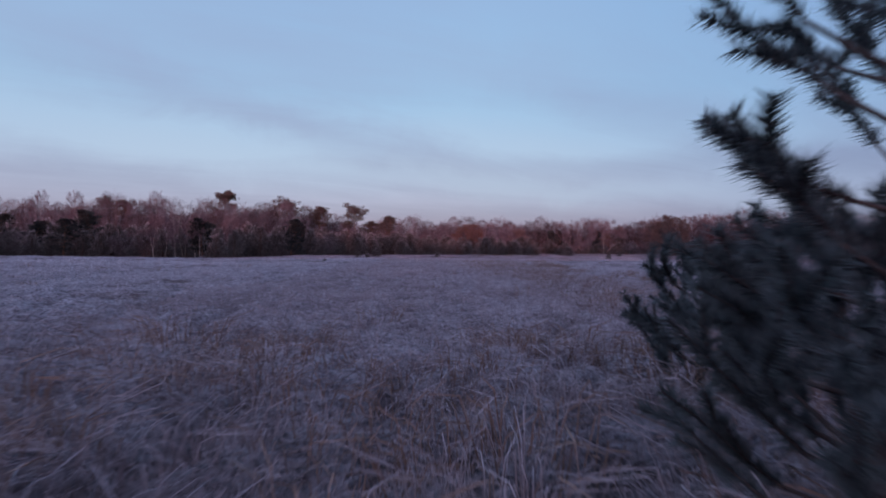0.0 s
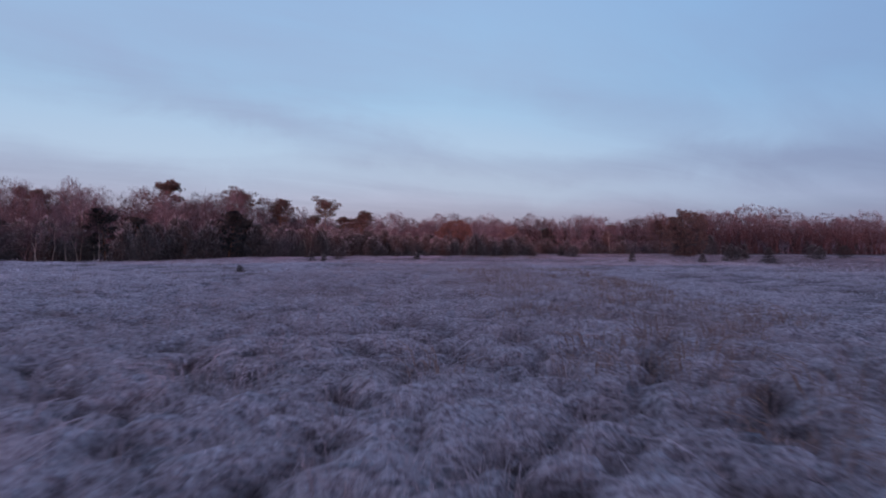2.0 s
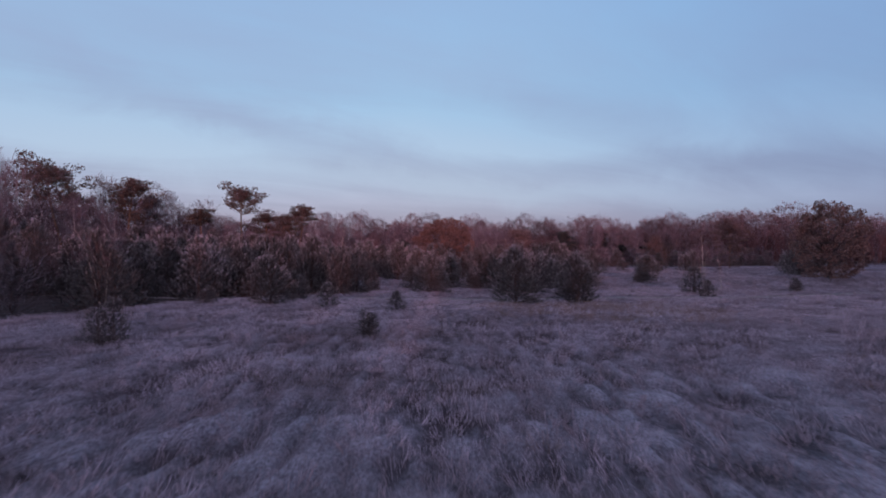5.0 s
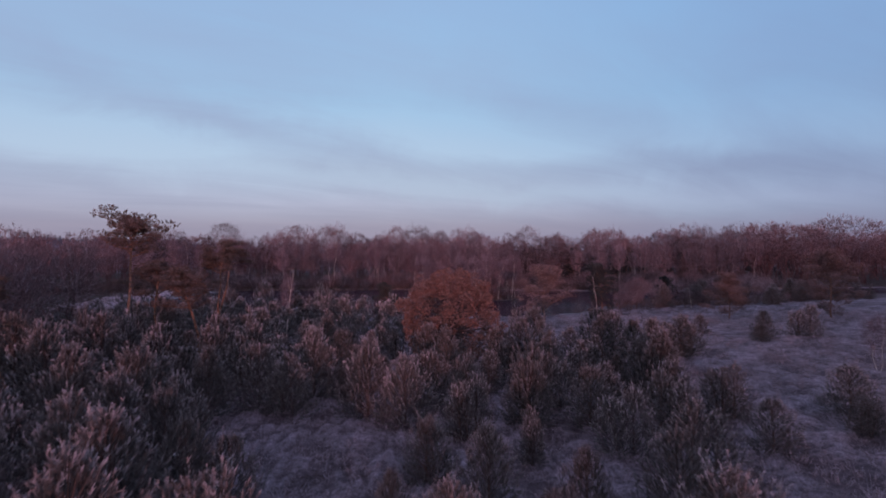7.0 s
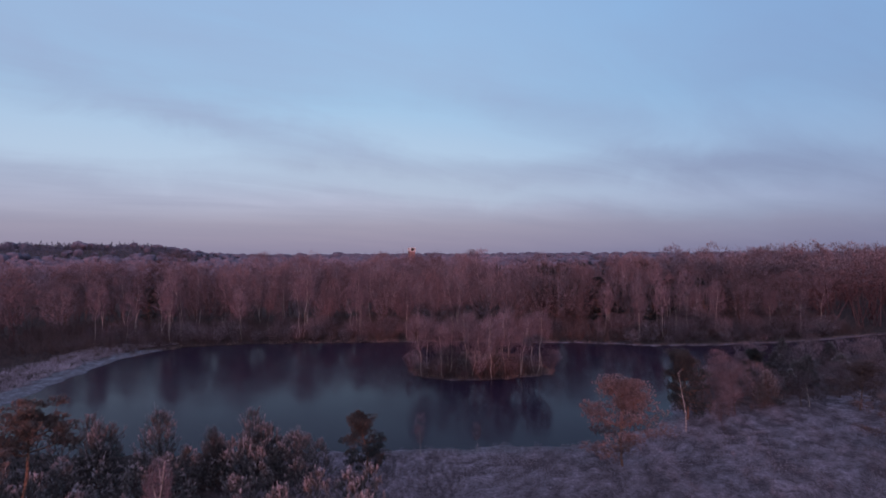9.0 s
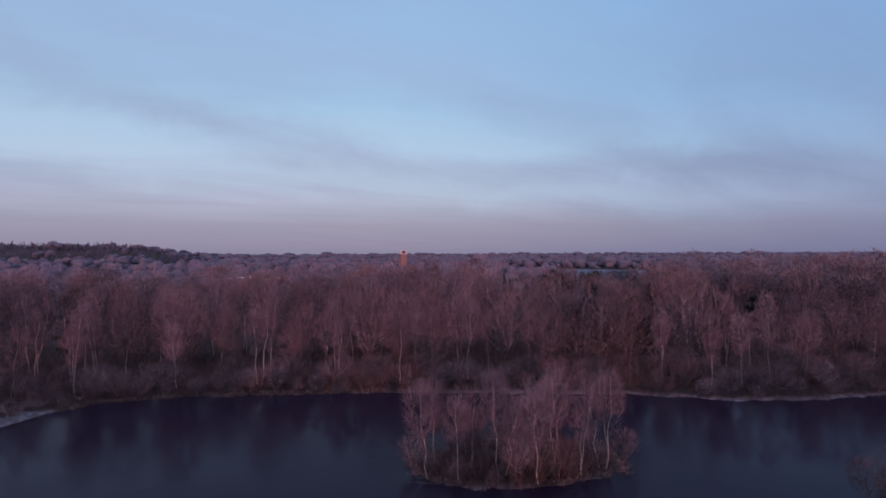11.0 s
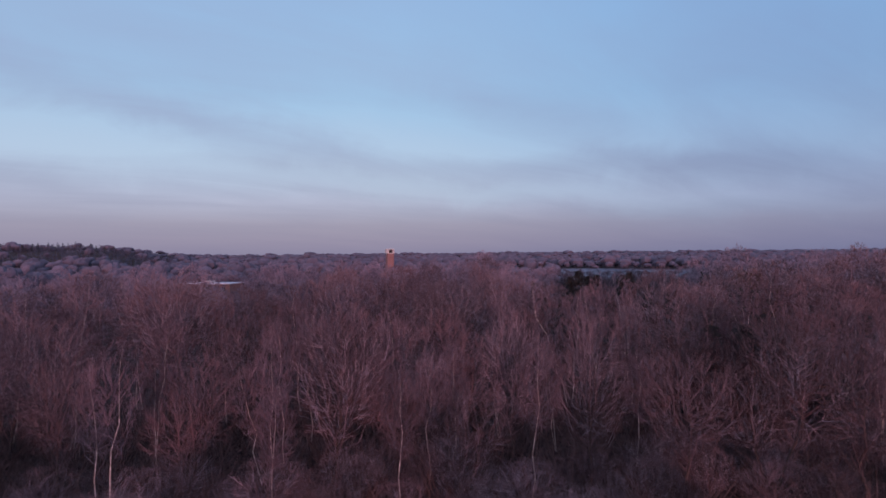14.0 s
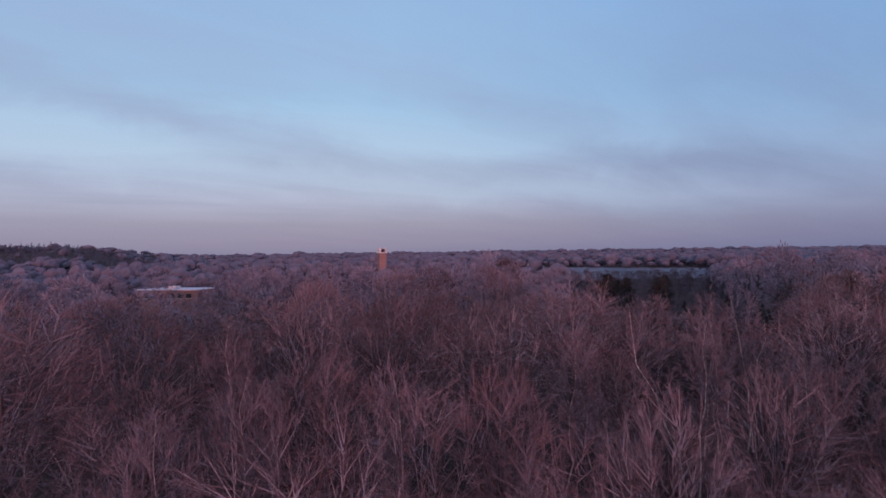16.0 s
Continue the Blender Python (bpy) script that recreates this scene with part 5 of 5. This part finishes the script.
sizes = [(far_spots[dist < 1000], 0.9, 1.25), (far_spots[(dist >= 1000) & (dist < 1700)], 1.0, 1.6), (far_spots[dist >= 1700], 1.7, 2.4)]
pieces = []
for k, (spots, a, b) in enumerate(sizes):
    pieces += spread_of([tops_template(300 + i, 26 - 10 * k, 6.0 + k, 12.0 / (1, 1.15, 1.8)[k], 6 - k, (12, 8, 8)[k]) for i in range(5)], spots, a * 0.8, b, 2 + k, 0.0, lambda x, y: 1 + 0.30 * wave(x, y, 85, 36))
stuff("distant_woods", "frosted woods at the horizon, distance haze painted into their colour", "woodland", pieces, TWIG_FAR)
conifer_spots = scatter(120, 330, 380, 560, 11, 45, lambda x, y: (x > 0.55 * (y - 180)) & (wave(x, y, 60, 14) > -0.2)) + scatter(55, 110, 366, 392, 5, 46, lambda x, y: wave(x, y, 12, 15) > 0.3) + scatter(-20, 60, 560, 640, 8, 47, lambda x, y: wave(x, y, 30, 16) > 0.1) + scatter(330, 640, 600, 800, 15, 49, lambda x, y: (x > 0.62 * y - 60) & (wave(x, y, 70, 24) > -0.3)) + scatter(-700, -300, 1300, 1500, 22, 48, lambda x, y: wave(x, y, 120, 17) > 0.0)


def spire_template(seed, n=90, high=16.0, wide=3.6):
    r = np.random.RandomState(seed)
    h = r.uniform(0.08, 1.0, n) ** 0.8
    az = r.uniform(0, 6.28, n)
    rad = wide * (1 - h) * r.uniform(0.2, 0.7, n)
    base = np.stack([rad * np.cos(az), rad * np.sin(az), h * high * 0.94], 1)
    v, f = spikes(base, np.stack([np.cos(az), np.sin(az), -0.15 + 0.9 * h], 1), wide * (1.15 - h) * r.uniform(0.6, 1.0, n), r.uniform(0.6, 1.2, n), r)
    a, fa = tubes([(0, 0, -0.3, 0, 0, high, 0.22, 0.03)], 4)
    return np.concatenate([v, a]), [f, fa + len(v)], np.concatenate([np.tile(TIP, n), np.zeros(len(a))])


stuff("distant_conifers", "dark spruces rising out of the far woods", "woodland", spread_of([spire_template(350 + k) for k in range(3)], conifer_spots, 0.75, 1.1, 9), NEEDLE_DARK)

hill_spots = scatter(-1000, -240, 1050, 1600, 15, 50, lambda x, y: on_hill(x, y) & (x > -0.64 * y) & (wave(x, y, 190, 35) > -0.35)) + scatter(-330, 0, 1250, 1420, 24, 52, lambda x, y: (-x / y < 0.24) & (wave(x, y, 90, 37) > 0.0))
stuff("distant_conifers", "spruces on the low hills at the horizon, tinted with painted haze", "woodland", spread_of([spire_template(370 + k, 44, 15.0, 5.0) for k in range(4)], hill_spots, 0.7, 1.3, 22), NEEDLE_FAR)

def arrays_of(meshes):
    """The crown of a tree as arrays for spread_of()."""
    me = meshes[1]
    co, tri, frost_ = np.empty(len(me.vertices) * 3), np.empty(len(me.polygons) * 3, np.int32), np.empty(len(me.vertices))
    me.vertices.foreach_get("co", co)
    me.loops.foreach_get("vertex_index", tri)
    me.attributes["rime"].data.foreach_get("value", frost_)
    return co.reshape(-1, 3), [tri.reshape(-1, 3)], frost_


pine_shapes = [arrays_of(young_pine_meshes(130 + k, leaders=1 + (k % 2), wide=1.55 + 0.14 * k, shoots=170, per=9, needle=0.26, width=0.085, cone=0.7)) for k in range(4)]
stuff("pine_thicket", "crowded young pines filling the depth of the wood", "woodland", spread_of(pine_shapes, [p for k, p in enumerate(left_pines) if k % 6], 1.15, 1.75, 24) + spread_of(pine_shapes, [p for p in thicket_spots if not (p[1] < 182 and p[0] > -30)], 0.75, 1.4, 25), NEEDLE_YOUNG)

# an unseen belt of pines, added behind the take-off place to keep the low sun off the heath; taller on the right
belt = np.array(scatter(-260, 300, -72, -44, 3.6, 51, lambda x, y: x > -1e9))
belt_low, belt_high = belt[belt[:, 0] < 38], belt[belt[:, 0] >= 38]
stuff("shelter_belt", "unseen dense belt of pines, added to shade the heath", "woodland", spread_of([spire_template(360 + k, 90, 15.6, 3.6) for k in range(2)], belt_low, 0.85, 1.1, 10) + spread_of([spire_template(360 + k, 90, 28.0, 4.6) for k in range(2)], belt_high, 0.85, 1.1, 18), NEEDLE_TALL)


# ---- grass and heather ----
def open_ground(x, y):
    return dry(x, y, 0.8) & (is_wood(x, y) < 0.4) & (np.abs(y - path_y(x)) > 1.15)


def nap(n, x0, x1, y0, y1, fall, length, width, seed, keep=None):
    """A soft nap of fine blades that lie over the cushions, palest on top; fewer and broader with distance."""
    r_ = np.random.RandomState(seed)
    x, y = r_.uniform(x0, x1, n), y0 + (y1 - y0) * r_.rand(n) ** fall
    thick = tuft_of(x, y) > r_.uniform(-0.16, 0.06, n)
    x, y = x[thick], y[thick]
    if keep is not None:
        ok = keep(x, y)
        x, y = x[ok], y[ok]
    n = len(x)
    h, e = tuft_of(x, y), 0.08
    slope = np.stack([h - tuft_of(x + e, y), h - tuft_of(x, y + e), np.zeros(n)], 1) / e
    way_ = unit(slope * 0.55 + np.array([-0.30, 0.12, 0.50]) + r_.normal(0, 0.34, (n, 3)))
    way_[:, 2] = np.abs(way_[:, 2]) * 0.8 + 0.05
    far_ = 1 + np.abs(x) / 9.0
    w = unit(np.cross(way_, [0, 0, 1.0]) + r_.normal(0, 0.25, (n, 3))) * (width * far_ * r_.uniform(0.6, 1.4, n))[:, None] / 2
    p = np.column_stack([x, y, land(x, y) - 0.015])
    tip = p + way_ * (length * r_.uniform(0.5, 1.3, n))[:, None]
    v = np.stack([p - w, p + w, tip], 1).reshape(-1, 3)
    # Blades down in the creases are darker, painting shade between the cushions.
    top_ = smooth(-0.12, 0.20, h) * r_.uniform(0.5, 0.95, n)
    top_ = np.maximum(top_, smooth(8, 16, np.abs(x)) * r_.uniform(0.4, 0.9, n))
    return v, [np.arange(3 * n).reshape(-1, 3)], np.stack([top_ * 0.75, top_ * 0.75, top_ * 0.9 + 0.1], 1).ravel()


stuff("heath_grass", "soft cushions of fine straw-coloured grass white with frost", "grass", [nap(300000, -7.0, 8.0, 1.5, 40, 1.25, 0.115, 0.0062, 61), nap(240000, -8.0, 9.0, 40, 92, 1.0, 0.13, 0.0085, 60)], GRASS)
r = np.random.RandomState(66)
stalk_spots = np.concatenate([np.column_stack([r.uniform(-6.5, 7.5, 1100), 1.6 + 15 * r.rand(1100) ** 2.2]), np.column_stack([r.uniform(-5.5, 7.0, 1500), r.uniform(12, 72, 1500)])])
stuff("heath_grass", "thin pale grass stalks arching out of the cushions", "grass", spread_of([blade_template(407 + k, 22, 0.42, 0.20, 0.0045, 0.9) for k in range(5)], stalk_spots, 0.6, 1.25, 17), GRASS)
stuff("heath_grass", "frosted grass across the open heath", "grass", [nap(110000, -22, 24, 3, 98, 1.0, 0.17, 0.008, 62, lambda x, y: (np.abs(x - 0.5) > 7.5) & open_ground(x, y) & (np.abs(x) < 8 + y * 0.95)), nap(100000, -58, 60, 20, 98, 1.0, 0.26, 0.012, 69, lambda x, y: (np.abs(x - 1) > 22) & open_ground(x, y) & (np.abs(x) < 8 + y * 0.95))], GRASS)
close_heath = np.array(scatter(-34, 40, 80, 140, 0.62, 68, open_ground, 90000))
stuff("heather", "dense frosted heather and short dead grass beside the path", "heather", spread_of([clump_template(425 + k, 58, 0.27, 0.36, 0.011, 0.6, 0.2) for k in range(5)], close_heath, 0.8, 1.7, 16), HEATHER)
far_grass = np.array(scatter(-60, 100, 84, 216, 0.95, 63, lambda x, y: open_ground(x, y) & ((np.abs(x - 3) > 37) | (y > 140)), 90000))
stuff("heather", "frosted heather and grass between the pines", "heather", spread_of([clump_template(420 + k, 24, 0.38, 0.46, 0.034, 0.7, 0.15) for k in range(4)], far_grass, 0.7, 1.4, 13), HEATHER)
rust_spots = np.array(scatter(-30, 40, 3, 128, 4.0, 64, lambda x, y: open_ground(x, y) & (wave(x, y, 22, 18) > 0.15)) + scatter(1.2, 12, 3.5, 24, 0.7, 70, lambda x, y: (x > 1.6 + 0.1 * y) & (wave(x, y, 6, 19) > -0.1)) + scatter(5, 26, 106, 125, 0.58, 80, lambda x, y: (np.hypot((x - 14) / 8.5, (y - 115.5) / 6.5) + 0.35 * wave(x, y, 5, 30) < 1)) + scatter(1.5, 11, 24, 66, 0.62, 81, lambda x, y: (x > 2.2 + 0.8 * wave(x, y, 9, 38)) & (wave(x, y, 7, 39) > 0.1)) + scatter(-7, 7, 2.0, 9, 0.40, 71, lambda x, y: wave(x, y, 4, 20) > -0.1))
stuff("dead_grass", "rust-brown dead grass tussocks", "grass", spread_of([blade_template(430 + k, 30, 0.36, 0.34, 0.008) for k in range(3)], rust_spots, 0.7, 1.4, 14), GRASS_RUST)
brush_spots = np.array(scatter(-95, 135, 276, 350, 2.3, 65, lambda x, y: dry(x, y, 0.7) & (is_wood(x, y) > 0.5)) + scatter(8, 39, 247, 265, 1.6, 66, lambda x, y: dry(x, y, 0.5)) + scatter(-34, 28, 132, 212, 3.0, 67, lambda x, y: is_wood(x, y) > 0.5) + scatter(46, 130, 218, 262, 1.7, 77, lambda x, y: (is_wood(x, y) > 0.4) & dry(x, y, 0.8)))
stuff("undergrowth", "brown bare undergrowth on the woodland floor", "undergrowth", spread_of([clump_template(440 + k, 26, 1.3, 0.9, 0.05, 0.8) for k in range(4)], brush_spots, 0.5, 1.3, 15), BRUSH)

tall_brush = np.array(scatter(-95, 140, 286, 335, 2.5, 72, lambda x, y: dry(x, y, 2.6) & (is_wood(x, y) > 0.5)) + scatter(12, 35, 250, 262, 2.6, 73, lambda x, y: dry(x, y, 1.5)))
stuff("undergrowth", "tall tangle of bare bushes between the trunks", "undergrowth", spread_of([clump_template(450 + k, 40, 4.0, 1.6, 0.07, 0.55) for k in range(4)], tall_brush, 0.6, 1.4, 19), BRUSH)

reed_spots = np.array(scatter(-72, -44, 234, 296, 0.9, 74, lambda x, y: dry(x, y, 4.2) & ~dry(x, y, 15)))
stuff("reeds", "frosted brown reeds behind the pale shore", "reeds", spread_of([clump_template(460 + k, 26, 0.9, 0.5, 0.035, 0.35) for k in range(3)], reed_spots, 0.6, 1.3, 20), HEATHER)
shore_spots = np.array(scatter(-52, 140, 274, 300, 0.8, 75, lambda x, y: dry(x, y, 0.1) & ~dry(x, y, 1.5)) + scatter(7, 40, 246, 266, 0.7, 76, lambda x, y: dry(x, y, 0.1) & ~dry(x, y, 1.2)))
stuff("reeds", "rust-brown dead sedge along the water's edge", "reeds", spread_of([clump_template(465 + k, 22, 0.6, 0.35, 0.035, 0.6) for k in range(3)], shore_spots, 0.5, 1.3, 21), GRASS_RUST)


# ---- dead birches and a post on the heath ----
def snag(seed, height, label):
    r_ = np.random.RandomState(seed)
    t = tagged(new("dead_birch"), label, "dead tree", "dead birches")
    p, segs, stubs = np.array([0, 0, -0.2]), [], []
    d = np.array([r_.normal(0, 0.06), r_.normal(0, 0.06), 1.0])
    for i in range(7):
        d = unit(d + r_.normal(0, 0.05, 3))
        q = p + d * height / 7
        segs.append((*p, *q, 0.055 - 0.006 * i, 0.049 - 0.006 * i))
        if i > 1:
            for _ in range(2):
                e = unit(d * 0.7 + r_.normal(0, 0.6, 3))
                g = q + e * r_.uniform(0.3, 0.9)
                h = g + unit(e + np.array([0, 0, 0.5])) * r_.uniform(0.3, 0.8)
                stubs += [(*q, *g, 0.022, 0.014), (*g, *h, 0.014, 0.005)]
        p = q
    part("trunk", mesh_of("trunk", *welded(segs, 7, 8), BARK_BIRCH, True), t)
    for i in range(0, len(stubs), 2):
        part("branch", mesh_of("branch", *welded(stubs[i:i + 2], 2, 5), BARK_BIRCH, True), t)
    return t


for k, (x, y, h) in enumerate([(46.8, 159.8, 5.8), (41.7, 217.0, 7.4), (65.2, 224.3, 2.7), (20.3, 149.2, 2.0), (-11.2, 189.0, 9.5)]):
    snag(500 + k, h, "pale dead birch trunk with a few broken branches on the heath").matrix_basis = pose(x, y, land_at(x, y), 0, 4 if k % 2 else -3, 70 * k)


def post(x, y):
    t = tagged(new("wooden_post"), "weathered brown wooden post standing in the heather", "post")
    bm = bmesh.new()
    bmesh.ops.create_cone(bm, cap_ends=True, segments=10, radius1=0.11, radius2=0.10, depth=1.7, matrix=Matrix.Translation((0, 0, 0.65)))
    bmesh.ops.bevel(bm, geom=[e for e in bm.edges if all(v.co.z > 1.4 for v in e.verts)], offset=0.02, segments=1, affect="EDGES")
    me = bpy.data.meshes.new("post")
    bm.to_mesh(me)
    me.materials.append(BARK_PINE)
    part("shaft", me, t)
    t.matrix_basis = pose(x, y, land_at(x, y), 2, -3, 0)


post(65.7, 196.8)


# ---- far buildings ----
def box(x0, x1, y0, y1, z0, z1, bevel=0.0):
    bm = bmesh.new()
    bmesh.ops.create_cube(bm, size=1.0, matrix=Matrix.LocRotScale(((x0 + x1) / 2, (y0 + y1) / 2, (z0 + z1) / 2), None, (x1 - x0, y1 - y0, z1 - z0)))
    if bevel:
        bmesh.ops.bevel(bm, geom=bm.edges[:], offset=bevel, segments=1, affect="EDGES")
    return bm


def solid(name, bm, mat, parent, label=""):
    me = bpy.data.meshes.new(name)
    bm.to_mesh(me)
    bm.free()
    me.materials.append(mat)
    return part(name, me, parent, label)


def tower():
    t = tagged(new("brick_tower"), "tall square orange-brick tower with a white top, above the woods", "tower")
    solid("shaft", box(-3, 3, -3, 3, -1, 27, 0.15), BRICK, t)
    for z in (9, 18):
        solid("band", box(-3.12, 3.12, -3.12, 3.12, z, z + 0.5, 0.05), BRICK, t)
    solid("cornice", box(-3.5, 3.5, -3.5, 3.5, 27, 27.7, 0.1), WHITE, t)
    for sx in (-1, 1):
        for sy in (-1, 1):
            solid("pillar", box(sx * 2.5 - 0.9, sx * 2.5 + 0.9, sy * 2.5 - 0.9, sy * 2.5 + 0.9, 27.7, 30.6, 0.08), WHITE, t)
    solid("lantern", box(-2.0, 2.0, -2.0, 2.0, 27.7, 30.2, 0.1), DARK, t)
    solid("roof", box(-3.3, 3.3, -3.3, 3.3, 30.6, 31.1, 0.1), WHITE, t)
    return t


def hall():
    t = tagged(new("flat_roofed_building"), "long low building with a pale frosted flat roof among the trees", "building")
    solid("wall", box(-14, 14, -6, 6, -2.5, 9.4, 0.05), BRICK, t)
    solid("roof", box(-14.6, 14.6, -6.6, 6.6, 9.4, 9.9, 0.08), ROOFING, t, "pale frosted flat roof")
    solid("roof_box", box(-3, 1, -2, 2, 9.9, 11.0, 0.08), WHITE, t)
    for k in range(6):
        w = solid("window", box(-12 + 4.2 * k, -9.6 + 4.2 * k, -6.12, -5.9, 6.0, 8.0, 0.03), DARK, t)
        solid("sill", box(-12.1 + 4.2 * k, -9.5 + 4.2 * k, -6.25, -6.0, 5.85, 6.0, 0.02), WHITE, w)
    return t


tower().matrix_basis = pose(43.5, 735, -1.5, 0, 0, 12)
hall().matrix_basis = pose(-63, 546, 1.6, 0, 0, -20)
